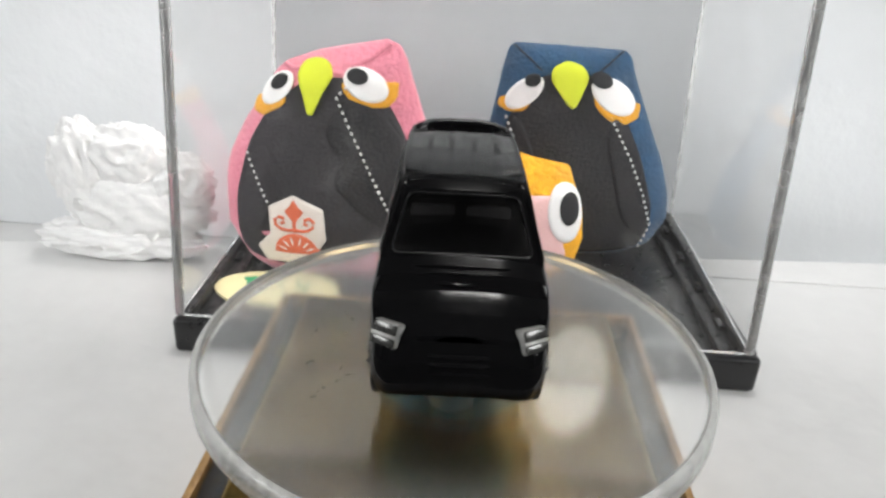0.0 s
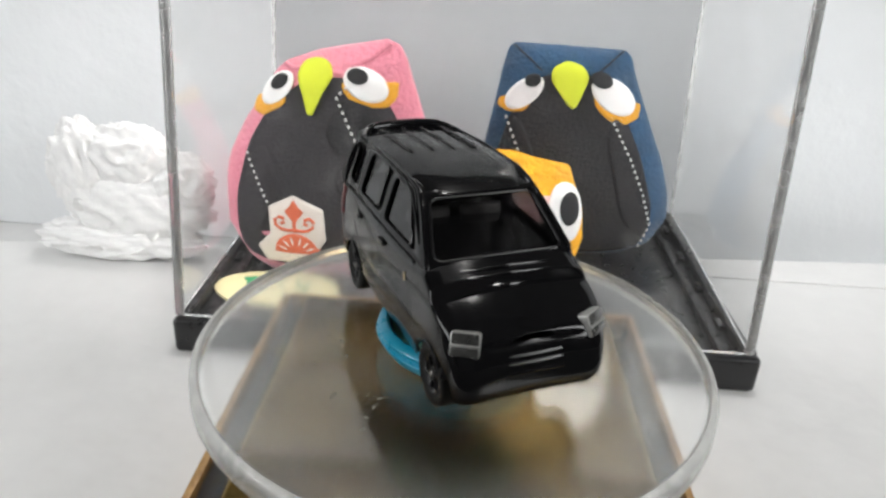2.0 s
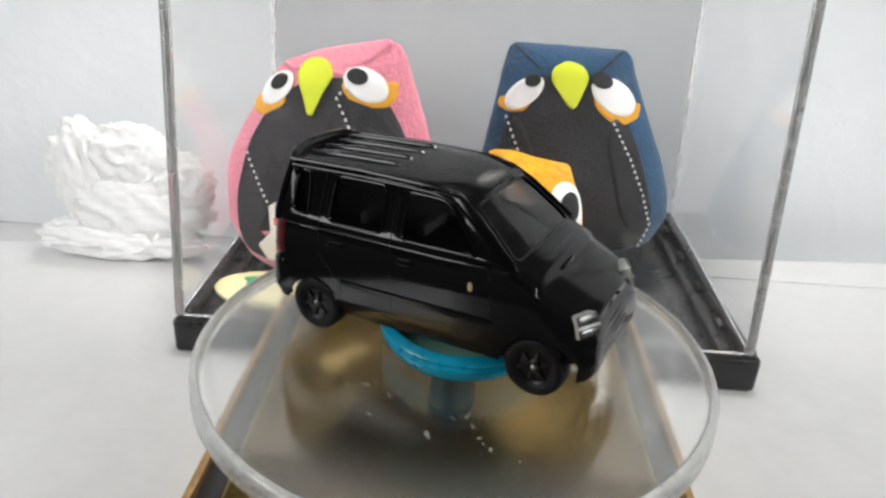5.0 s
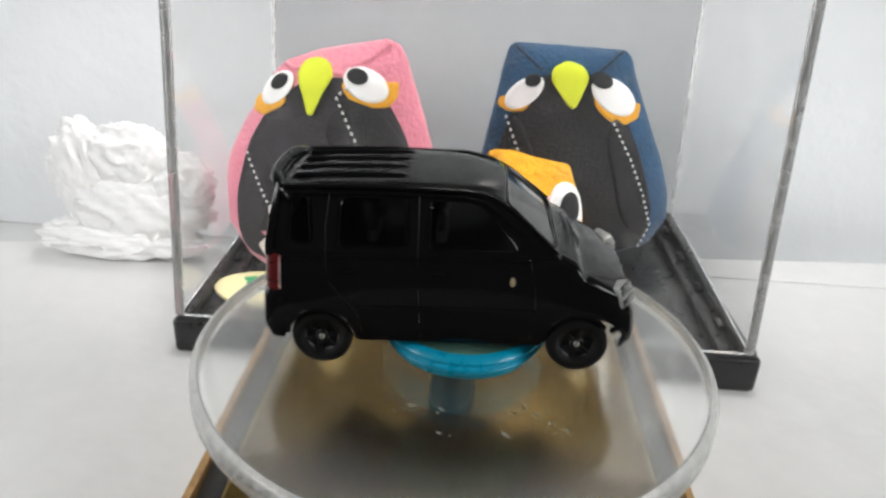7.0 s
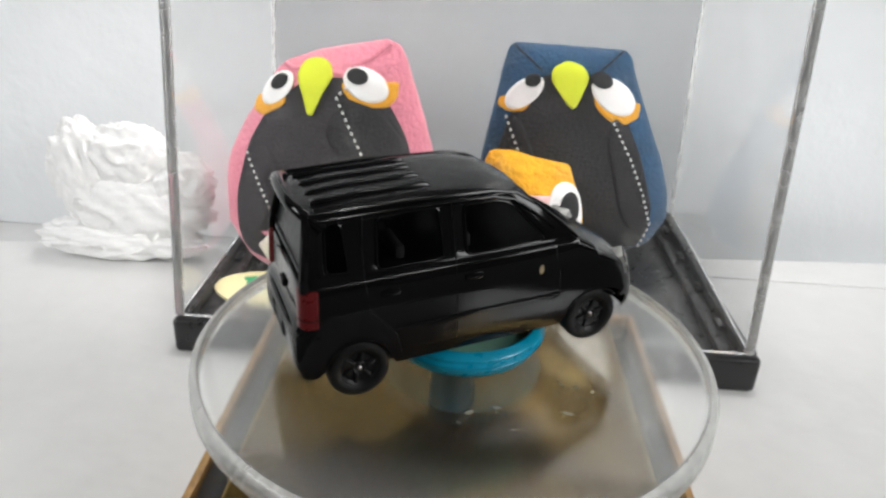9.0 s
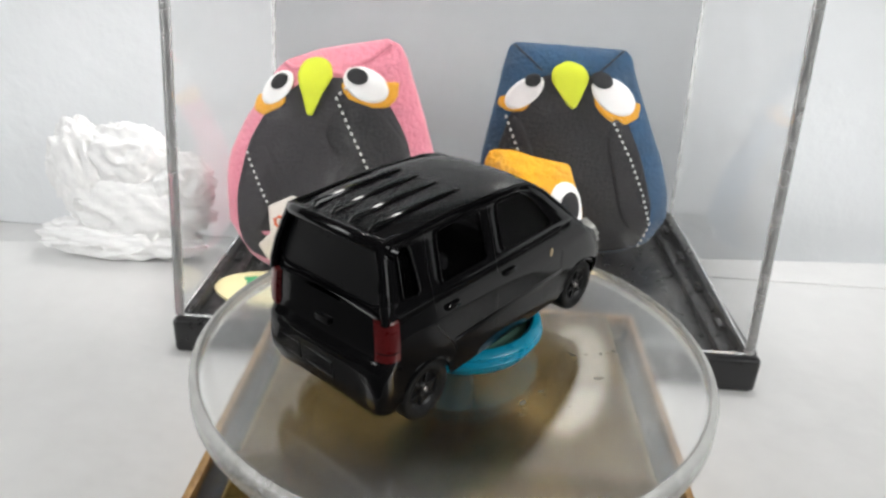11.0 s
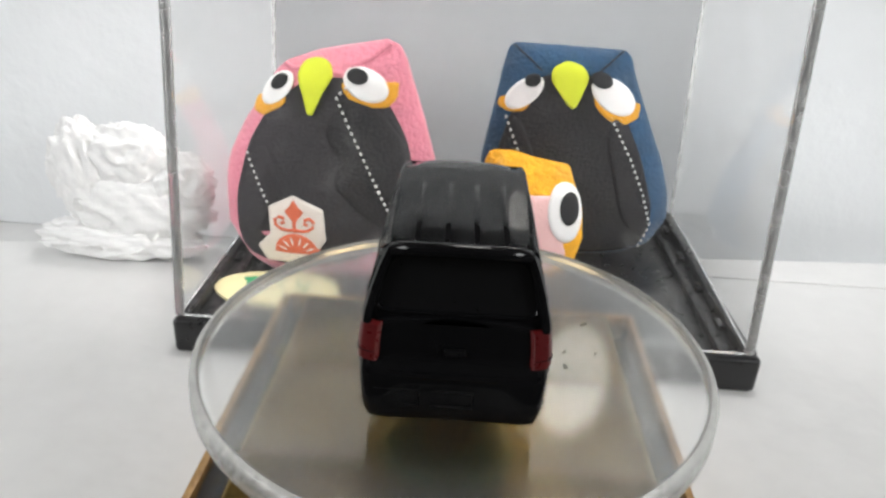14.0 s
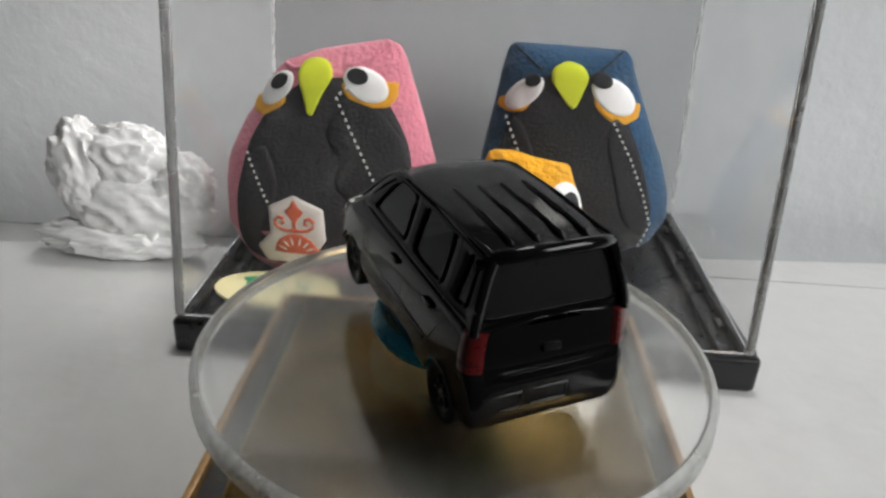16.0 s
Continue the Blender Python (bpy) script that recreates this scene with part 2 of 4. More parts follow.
# ---- the setting ----
def fill_wall(x0, x1, name, number):
    """An unseen side wall with an added light opening, its frame and a glowing pane outside."""
    outer = [(-1.65, -0.75), (0.31, -0.75), (0.31, 1.6), (-1.65, 1.6)]
    hole = [(-1.04, 0.40), (-0.20, 0.40), (-0.20, 1.20), (-1.04, 1.20)]
    tagged(part(name, panel(outer, [hole], lambda y, z: (x0, y, z), (x1 - x0, 0, 0)), ROOM), "unseen room wall with an added light opening", "wall", kind="structure")
    win = tagged(new("window_%d" % number), "added light opening in the unseen wall", "window", kind="structure")
    xm = (x0 + x1) / 2
    for y0, y1, z0, z1 in ((-1.04, -1.0, 0.40, 1.20), (-0.24, -0.20, 0.40, 1.20), (-1.0, -0.24, 0.40, 0.44), (-1.0, -0.24, 1.16, 1.20)):
        part("window_frame", box(xm - 0.015, xm + 0.015, y0, y1, z0, z1, 0.003), FRAME_PAINT, win)
    out = 0.03 * (1 if x0 > 0 else -1)
    part("fill_pane", box(xm + out - 0.002, xm + out + 0.002, -1.2, -0.04, 0.24, 1.36), PANE_GLOW, win)


def setting():
    # white board on which all stands; its far edge runs at a slant
    edge = lambda x: 0.142 + (x * 0.0945)
    b = hexa([(-0.25, -0.005, -0.006), (0.25, -0.005, -0.006), (0.25, edge(0.25), -0.006), (-0.25, edge(-0.25), -0.006),
              (-0.25, -0.005, 0), (0.25, -0.005, 0), (0.25, edge(0.25), 0), (-0.25, edge(-0.25), 0)])
    tagged(part("board", rounded(b, 0.0015), BOARD), "white foam board laid on the table", "board", kind="structure")
    # dark mat added in front, out of view, so the car's sides reflect black
    tagged(part("mat", box(-0.5, 0.5, -0.55, -0.0052, -0.006, 0.0, 0.001), MAT), "added dark mat, out of view, that keeps the car's sides dark", "mat", kind="structure")
    b = hexa([(0.094, 0.134, 0.0001), (0.249, 0.134, 0.0001), (0.249, edge(0.249) - 0.002, 0.0001), (0.094, edge(0.094) - 0.002, 0.0001),
              (0.094, 0.134, 0.0006), (0.249, 0.134, 0.0006), (0.249, edge(0.249) - 0.002, 0.0006), (0.094, edge(0.094) - 0.002, 0.0006)])
    tagged(part("trim", b, BOARD), "strip of white card along the board's far edge", "card strip", kind="structure")
    # hidden white card, added to bounce light up the backing board
    b = hexa([(-0.6, edge(-0.6) - 0.0035, -0.026), (0.6, edge(0.6) - 0.0035, -0.026), (0.6, 0.1855, -0.026), (-0.6, 0.1855, -0.026),
              (-0.6, edge(-0.6) - 0.0035, -0.0215), (0.6, edge(0.6) - 0.0035, -0.0215), (0.6, 0.1855, -0.0215), (-0.6, 0.1855, -0.0215)])
    tagged(part("bounce_card", b, BOARD), "added white card, out of view, that bounces light on the backing board", "card", kind="structure")
    # side boards beyond the view, added as further bounce
    for x0, x1 in ((-0.6, -0.2503), (0.2503, 0.6)):
        b = hexa([(x0, -0.005, -0.006), (x1, -0.005, -0.006), (x1, edge(x1), -0.006), (x0, edge(x0), -0.006),
                  (x0, -0.005, 0), (x1, -0.005, 0), (x1, edge(x1), 0), (x0, edge(x0), 0)])
        tagged(part("board", b, BOARD), "white foam board laid on the table", "board", kind="structure")
    t = lambda x: edge(x) - 0.004
    b = hexa([(-0.6, -0.7, -0.03), (0.6, -0.7, -0.03), (0.6, t(0.6), -0.03), (-0.6, t(-0.6), -0.03),
              (-0.6, -0.7, -0.0062), (0.6, -0.7, -0.0062), (0.6, t(0.6), -0.0062), (-0.6, t(-0.6), -0.0062)])
    table = tagged(part("table_top", rounded(b, 0.002), TABLE), "dark wooden table top under the board", "table", kind="structure")
    for x in (-0.56, 0.56):
        for y in (-0.66, 0.05):
            part("leg", box(x - 0.025, x + 0.025, y - 0.025, y + 0.025, -0.75, -0.0302, 0.003), TABLE, table)
    # its top is kept low, out of view, to darken the disc's front reflection
    tagged(part("backdrop", box(-0.75, 0.75, 0.186, 0.194, -0.75, 0.25, 0.001), WALL), "upright white backing board behind the table", "board", kind="structure")
    tagged(part("wall_north", box(-1.3, 1.3, 0.30, 0.31, -0.75, 1.6), ROOM), "plain room wall", "wall", kind="structure")
    tagged(part("wall_south", box(-1.3, 1.3, -1.65, -1.6, -0.75, 1.6), ROOM), "plain room wall", "wall", kind="structure")
    fill_wall(-1.30, -1.35, "wall_west", 1)
    fill_wall(1.30, 1.35, "wall_east", 2)
    tagged(part("floor", box(-1.35, 1.35, -1.65, 0.31, -0.8, -0.75), ROOM), "plain floor", "floor", kind="structure")
    tagged(part("ceiling", box(-1.35, 1.35, -1.65, 0.31, 1.6, 1.65), ROOM), "plain ceiling", "ceiling", kind="structure")
    # glowing panel added out of view to put a bright glare on the disc
    glow = thing("glare_panel", pose(0.059, 0.186, 0.188), "added glowing panel, out of view, that makes the glare on the disc", "lamp")
    part("glare_panel_back", box(-0.019, 0.019, -0.0012, 0.0, -0.034, 0.034, 0.0004), FRAME_PAINT, glow)
    part("glare_panel_face", moved(lathe([(0, -0.006), (0.5, -0.0056), (0.8, -0.0045), (0.95, -0.003), (1.0, -0.0013), (0, -0.0013)], 32, "y"), Matrix.Diagonal((0.018, 1, 0.033, 1))), COVER_GLOW, glow, "glowing white cover")
    lamp = thing("pendant_lamp", pose(0.06, 0.235, 0.8), "small white pendant lamp, switched on", "lamp")
    part("housing", box(-0.09, 0.09, -0.05, 0.05, 0.0, 0.03, 0.006), FRAME_PAINT, lamp)
    part("diffuser", box(-0.075, 0.075, -0.045, 0.045, -0.006, -0.0002, 0.002), LAMP_GLOW, lamp, "glowing white diffuser")
    part("cord", tube([(0, 0, 0.03), (0, 0, 0.8)], 0.003), FRAME_PAINT, lamp)


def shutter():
    """An added, unseen dark panel that slides up to cut off the west light."""
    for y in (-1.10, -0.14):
        tagged(part("trim", box(-1.2995, -1.250, y - 0.015, y + 0.015, -0.745, 1.24, 0.002), FRAME_PAINT), "white guide rail of the added light blocker", "rail", kind="structure")
    s = thing("light_blocker", pose(-1.268, -0.62, -0.745), "added unseen panel that slides up to block the left light", "shutter")
    part("blocker_panel", box(-0.006, 0.006, -0.463, 0.463, 0.0, 0.82, 0.002), ROOM, s)
    part("blocker_grip", box(0.0062, 0.020, -0.08, 0.08, 0.06, 0.08, 0.003), FRAME_PAINT, s, "white pull grip")
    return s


# ---- the turntable ----
def turntable():
    t = thing("turntable", pose(0, 0, 0), "clear round turntable on a gold-brown box, turning", "turntable")
    o, i = 0.0430, 0.0415
    part("box_side", box(-o, -i, -o, o, 0, TOP, 0.0004), GOLD_WOOD, t)
    part("box_side", box(i, o, -o, o, 0, TOP, 0.0004), GOLD_WOOD, t)
    part("box_side", box(-i, i, -o, -i, 0, TOP, 0.0004), GOLD_WOOD, t)
    part("box_side", box(-i, i, i, o, 0, TOP, 0.0004), GOLD_WOOD, t)
    for x0, x1, y0, y1 in ((-i, -0.0372, -i, i), (0.0372, i, -i, i), (-0.0372, 0.0372, 0.0372, i), (-0.0372, 0.0372, -i, -0.0372)):
        part("clear_liner", box(x0, x1, y0, y1, 0.018, TOP - 0.0015, 0.0005), LINER, t, "clear plastic inner wall")
    part("box_floor", box(-i, i, -i, i, 0.002, 0.0175), GOLD_WOOD, t)
    part("plate", box(-0.0352, 0.0352, -0.0352, 0.0352, 0.0176, 0.0360, 0.0008, 3), GOLD_PLATE, t, "brushed gold metal cover plate")
    part("shaft", lathe([(0, 0.0361), (0.0042, 0.0361), (0.0042, 0.040), (0.0038, 0.041), (0.0038, 0.0440), (0.0052, 0.0445), (0.0052, 0.0470), (0, 0.0470)], 32), SHAFT, t, "dark plastic drive shaft")
    r = 0.0460
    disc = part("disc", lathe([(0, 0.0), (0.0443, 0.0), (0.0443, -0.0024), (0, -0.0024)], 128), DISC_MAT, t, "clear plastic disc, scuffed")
    disc.location = (0, 0, DISC_Z)
    disc.visible_shadow = False
    rim = part("rim", lathe([(0.04431, -0.0002), (0.0448, 0.0004), (0.0454, 0.0003), (r, -0.0004), (r + 0.0001, -0.0034), (0.0455, -0.0042), (0.0446, -0.0040), (0.04431, -0.0024), (0.04431, -0.0002)], 128), DISC_RIM, disc, "frosted rounded rim")
    rim.visible_shadow = False
    # scuffs and crumbs on the disc
    rnd = random.Random(4)
    spots = [(15.7, -21.3), (18.2, -22.5), (11.8, -17.8), (-1.3, -19.8), (-8.5, -21.1), (-1.3, -25.5), (13.7, -19.5), (8.8, -24.8), (-5.9, -19.5)]
    for k in range(30):
        x, y = spots[k % 9]
        if k > 8:
            x, y = x + rnd.gauss(0, 3.0), y + rnd.gauss(0, 2.2)
        size = rnd.uniform(0.5, 1.1) if k < 9 else rnd.uniform(0.12, 0.4)
        n = 9
        b = bmesh.new()
        ring = [b.verts.new((size * rnd.uniform(0.6, 1.1) * math.cos(2 * math.pi * i / n), size * rnd.uniform(0.2, 0.5) * math.sin(2 * math.pi * i / n), 0.01)) for i in range(n)]
        mid = b.verts.new((0, 0, 0.05))
        for i in range(n):
            b.faces.new((ring[i], ring[(i + 1) % n], mid))
        moved(b, Matrix.Scale(MM, 4) @ Matrix.Translation((x, y, 0)) @ Matrix.Rotation(rnd.uniform(0, 6), 4, "Z"))
        part("scuff", b, SCUFF, disc)
    return t, disc


SCUFF = material("grey_scuff", (0.17, 0.17, 0.14), 0.7, scale=900)


# ---- the bottle cap under the car ----
def bottle_cap():
    c = thing("bottle_cap", pose(0, 0, DISC_Z), "bright blue plastic bottle cap under the toy car", "bottle cap")
    off = Matrix.Translation((0.0015, 0, 0))
    R = 0.0143
    prof = [(0.0102, 0.0001), (0.0118, 0.0003), (0.0131, 0.0012), (R - 0.0003, 0.0026), (R, 0.0033), (R - 0.0004, 0.0037), (R - 0.0001, 0.0042),
            (R + 0.0001, 0.0050), (R - 0.0005, 0.0057), (R - 0.0014, 0.0059), (R - 0.0020, 0.0055), (R - 0.0022, 0.0035), (R - 0.0022, 0.0018), (0, 0.0016)]
    part("shell", moved(lathe([(0, 0.0001)] + prof, 64), off), CAP_BLUE, c)
    part("liner", moved(lathe([(0, 0.0040), (0.0095, 0.0040), (0.0118, 0.0046), (0.0119, 0.0020)], 48), off), CAP_LINER, c, "pale green inner liner")
    part("thread_ring", moved(lathe([(R - 0.0001, 0.0036), (R + 0.0004, 0.0039), (R - 0.0001, 0.0043)], 64), off), CAP_BLUE, c)
    return c


# ---- the toy car: x to its nose, z up from the disc, in millimetres ----
WIDTH = [(7.0, 12.1), (10.0, 12.8), (14.0, 13.0), (19.0, 13.0), (23.0, 12.4), (33.0, 9.3)]
NOSE = [(7.0, 28.2), (8.5, 29.2), (13.0, 29.3), (15.0, 28.7), (18.0, 27.4), (20.0, 26.4), (24.0, 24.0)]
TAIL = [(8.0, -29.6), (9.5, -30.3), (15.5, -30.4), (17.0, -29.2), (23.0, -28.8), (33.0, -26.2)]
SHOULDER = [(-30.0, 23.0), (10.0, 23.0), (16.0, 23.3), (20.0, 21.2), (24.0, 19.05), (26.5, 17.5), (28.6, 15.9)]
AXLES = (-21.0, 20.4)
HUB_Z, TYRE_R = 7.9, 4.95


def side_y(z):
    return lerp_table(WIDTH, z)


def hem(x):
    """Lower edge of the body side: sill, bumpers and wheel arches."""
    z = 7.4 if -16 < x < 15 else (7.6 if x < 0 else 7.1)
    for xw in AXLES:
        d = 5.45 ** 2 - (x - xw) ** 2
        if d > 0:
            z = max(z, HUB_Z + math.sqrt(d))
    return z


def car_shell():
    half = []
    for k in range(25):
        a = math.pi / 2 * (1 - k / 24)
        half.append((-26 - 4.1 * math.sin(a) ** 0.45, 13 * math.cos(a) ** 0.36 if k else 0.0))
    half += [(-26 + 46 * k / 84, 13.0) for k in range(1, 84)]
    for k in range(25):
        a = math.pi / 2 * (1 - (1 - k / 24) ** 1.6)
        half.append((20 + 8.6 * math.sin(a) ** 0.62, 13 * max(0.0, math.cos(a)) ** 0.27 if k < 24 else 0.0))
    b = bmesh.new()
    rows = 14

    def point(x, y, v):
        z0, z1 = hem(x), lerp_table(SHOULDER, x)
        z = z0 + (z1 - z0) * v
        px = x * lerp_table(NOSE, z) / 28.6 if x > 20 else (x * lerp_table(TAIL, z) / -30.1 if x < -26 else x)
        py = y * side_y(z) / 13.0
        low = min(1.0, max(0.0, (17.0 - z) / 6.0)) * (abs(y) / 13.0) ** 3
        if x > 20:
            px += 1.5 * low * min(1.0, (x - 20) / 5.0)
        elif x < -26:
            px -= 1.0 * low * min(1.0, (-26 - x) / 3.0)
        if v > 0.93:
            py *= 1 - (v - 0.93) * 0.35
        return px, py, z
    for sgn in (1, -1):
        grid = [[b.verts.new(point(x, sgn * y, j / rows)) for j in range(rows + 1)] for x, y in half]
        for p, q in zip(grid, grid[1:]):
            for j in range(rows):
                b.faces.new((p[j], q[j], q[j + 1], p[j + 1]))
    top = []
    for x, y in half[1:-1]:
        px, py, z = point(x, y, 1)
        top.append([b.verts.new((px, py * c, z + 1.0 * (1 - abs(c) ** 2.4))) for c in [k / 6 - 1 for k in range(13)]])
    for p, q in zip(top, top[1:]):
        for j in range(12):
            b.faces.new((p[j], q[j], q[j + 1], p[j + 1]))
    bmesh.ops.remove_doubles(b, verts=b.verts, dist=0.004)
    return b


def tail_lamp(sgn, z0, z1, proud):
    """A lamp cover that wraps the rear corner of the body."""
    loop = [(1.0, 0.81), (1.0, 0.85), (0.995, 0.88), (0.985, 0.94), (0.965, 0.985), (0.94, 1.0), (0.915, 1.0)]
    rows = []
    for z in (z0, z0 + 0.15, (z0 + z1) / 2, z1 - 0.15, z1):
        up = proud * (0.3 if z in (z0, z1) else 1.0)
        w, x = side_y(z), lerp_table(TAIL, z)
        rows.append([(x * a - up, sgn * (w * c + up), z) for a, c in loop])
    b = bmesh.new()
    g = [[b.verts.new(p) for p in r] for r in rows]
    back = [[b.verts.new((p[0] + 1.2, p[1] - sgn * 1.2, p[2])) for p in r] for r in rows]
    for q in (g, back):
        for r0, r1 in zip(q, q[1:]):
            for k in range(len(loop) - 1):
                b.faces.new((r0[k], r0[k + 1], r1[k + 1], r1[k]))
    for k in range(len(loop) - 1):
        b.faces.new((g[0][k], g[0][k + 1], back[0][k + 1], back[0][k]))
        b.faces.new((g[-1][k], g[-1][k + 1], back[-1][k + 1], back[-1][k]))
    for j in range(4):
        b.faces.new((g[j][0], g[j + 1][0], back[j + 1][0], back[j][0]))
        b.faces.new((g[j][-1], g[j + 1][-1], back[j + 1][-1], back[j][-1]))
    return b


def glass_y(z):
    return 12.35 - (z - 23.0) * 0.305


SIDE_WINDOWS = [
    soft_loop([(-25.0, 24.8), (-21.6, 24.4), (-21.9, 31.6), (-24.2, 31.6)], 1.0),
    soft_loop([(-17.4, 24.1), (-6.8, 24.1), (-6.8, 31.6), (-16.6, 31.6)], 1.2),
    soft_loop([(-3.2, 23.9), (10.6, 23.9), (5.6, 30.0), (3.5, 31.1), (-2.9, 31.3)], 1.2),
]
SLOPE = Vector((-10.3, 0, 8.5))
SCREEN_LEN = SLOPE.length


def screen_at(y, s):
    p = Vector((18.4, 0, 23.5)) + SLOPE * (s / SCREEN_LEN)
    return p.x - 0.013 * y * y, y, p.z - 0.002 * y * y


def rear_at(y, z):
    return lerp_table(TAIL, z) + 0.10 + 0.006 * y * y, y, z


def toy_car():
    car = thing("toy_car", pose(0, 0, DISC_Z, 0, -2.9, -89.5), "glossy black die-cast toy minivan on a blue bottle cap", "toy car")
    S = Matrix.Scale(MM, 4)

    def put(name, b, mat, parent=car, label="", smooth=40):
        return part(name, moved(b, S), mat, parent, label, smooth)

    put("body", car_shell(), BLACK_PAINT, smooth=50)
    # cabin: sides with window openings, screen frames, roof
    outer = [(-28.7, 22.8), (-26.3, 33.0), (5.4, 32.4), (7.4, 31.4), (16.9, 23.1), (15.5, 22.7)]
    for sgn in (1, -1):
        place = lambda x, z: (x, sgn * glass_y(z), z)
        put("cabin_side", panel(outer, SIDE_WINDOWS, place, (0, -sgn * 0.8, 0), 0.15), BLACK_PAINT)
        for w in SIDE_WINDOWS:
            put("window_frame", tube([(x, sgn * (glass_y(z) + 0.1), z) for x, z in w], 0.2, 8, True), BLACK_PAINT)
            big = [(x, z) for x, z in w]
            pane = put("side_window", panel(big, [], lambda x, z: (x, sgn * (glass_y(z) - 0.25), z), (0, -sgn * 0.3, 0)), TINT_DARK, car, "smoked clear side window")
            pane.visible_shadow = False
        # raised mouldings and seams
        put("gutter", tube([(-26.4, sgn * 9.55, 33.0), (-12, sgn * 9.7, 33.2), (2, sgn * 9.7, 32.7), (6.2, sgn * 9.6, 31.8), (9.5, sgn * 10.2, 29.7), (13.2, sgn * 11.2, 26.5), (16.4, sgn * 12.0, 23.6)], 0.34), BLACK_PAINT)
        put("gutter", tube([(-25.6, sgn * 10.1, 32.2), (-12, sgn * 10.1, 32.35), (2, sgn * 10.1, 31.9), (5.6, sgn * 10.3, 31.0), (8.8, sgn * 10.9, 28.6), (12.4, sgn * 11.6, 25.4)], 0.22), BLACK_PAINT)
        put("waist_moulding", tube([(-26.5, sgn * 12.55, 22.9), (-10, sgn * 12.55, 22.7), (4, sgn * 12.55, 22.6), (12.5, sgn * 12.5, 22.7)], 0.26), BLACK_PAINT)
        put("door_moulding", box(-15.0, 13.6, 12.85 * sgn - 0.25, 12.85 * sgn + 0.35, 13.2, 14.6, 0.25), BLACK_PAINT)
        seam = lambda pts: tube([(x, sgn * ((side_y(z) if z < 22.6 else glass_y(z)) - 0.02), z) for x, z in pts], 0.09, 6)
        put("door_seam", seam([(-4.9, 8.6), (-4.9, 12), (-5.0, 17), (-5.0, 22.5), (-4.9, 27), (-4.8, 31.8)]), BLACK_TRIM)
        put("door_seam", seam([(-14.2, 9.4), (-15.0, 13.2), (-17.5, 16.3), (-19.0, 18.2), (-19.4, 22.5), (-19.3, 27), (-18.6, 31.8)]), BLACK_TRIM)
        put("door_seam", seam([(12.8, 8.8), (13.4, 14), (13.2, 18), (12.4, 22.4)]), BLACK_TRIM)
        for x in (-3.6, -17.2):
            put("door_handle", box(x, x + 3.0, sgn * 13.0 - 0.35, sgn * 13.0 + 0.45, 20.0, 20.9, 0.3), BLACK_PAINT)
        put("arch_lip", tube([(AXLES[0] + 5.42 * math.cos(radians(a)), sgn * (side_y(HUB_Z + 5.42 * math.sin(radians(a))) + 0.02), HUB_Z + 5.42 * math.sin(radians(a))) for a in range(10, 171, 10)], 0.3), BLACK_PAINT)
        put("arch_lip", tube([(AXLES[1] + 5.42 * math.cos(radians(a)), sgn * (side_y(HUB_Z + 5.42 * math.sin(radians(a))) - 0.1), HUB_Z + 5.42 * math.sin(radians(a))) for a in range(40, 171, 10)], 0.3), BLACK_PAINT)
        # lamps
        hl = put("headlight", box(-1.6, 0.75, -2.15, 2.15, -1.7, 1.9, 0.5), SILVER, car, "silver two-tier headlight")
        hl.matrix_local = pose(27.2 * MM, sgn * 10.2 * MM, 16.1 * MM, 0, -20, sgn * 31)
        put("headlight_bar", box(0.6, 1.02, -2.1, 2.1, -0.16, 0.12, 0.05), SILVER, hl)
        put("headlight_lens", box(0.5, 0.98, -1.9, 1.9, 0.25, 1.75, 0.2), LAMP_LENS, hl)
        put("headlight_lens", box(0.5, 0.98, -1.9, 1.9, -1.5, -0.3, 0.2), LAMP_LENS, hl)
        tl = put("tail_lamp", tail_lamp(sgn, 16.9, 22.8, 0.28), RED, car, "dark red tail lamp")
        put("lamp_line", tail_lamp(sgn, 18.25, 18.55, 0.36), BLACK_TRIM, tl)
    # windscreen and rear screen
    top_s = SCREEN_LEN
    frame_out = [(-12.0, -0.2), (12.0, -0.2), (9.4, top_s), (-9.4, top_s)]
    frame_in = soft_loop([(-10.7, 1.0), (10.7, 1.0), (8.6, top_s - 1.6), (-8.6, top_s - 1.6)], 1.5)
    put("windscreen_frame", panel(frame_out, [frame_in], screen_at, (-0.5, 0, -0.6), 0.12), BLACK_PAINT)
    pane = put("windscreen", panel(frame_in, [], lambda y, s: (screen_at(y, s)[0] - 0.2, y, screen_at(y, s)[2] - 0.2), (-0.2, 0, -0.25)), TINT, car, "smoked clear windscreen")
    pane.visible_shadow = False
    put("screen_seal", tube([screen_at(*p) for p in frame_in], 0.16, 8, True), BLACK_TRIM)
    rear_out = [(-11.9, 22.8), (11.9, 22.8), (9.3, 33.0), (-9.3, 33.0)]
    rear_in = soft_loop([(-11.1, 24.2), (11.1, 24.2), (9.1, 31.9), (-9.1, 31.9)], 2.2)
    put("tailgate_frame", panel(rear_out, [rear_in], rear_at, (0.6, 0, 0), 0.12), BLACK_PAINT)
    put("rear_window", panel(rear_in, [], lambda y, z: (rear_at(y, z)[0] + 0.1, y, z), (0.3, 0, 0)), BLACK_TRIM, car, "black glossy rear window")
    put("rear_seal", tube([rear_at(*p) for p in rear_in], 0.3, 8, True), BLACK_PAINT)
    # roof with its ribs and the rear lip
    b = bmesh.new()
    line = [(-26.9, 33.2), (-20, 33.8), (-8, 33.95), (0, 33.6), (4, 33.1), (6.5, 32.5), (8.6, 31.5)]
    g = []
    for i in range(25):
        x = -26.9 + 35.5 * i / 24
        zc = lerp_table(line, x)
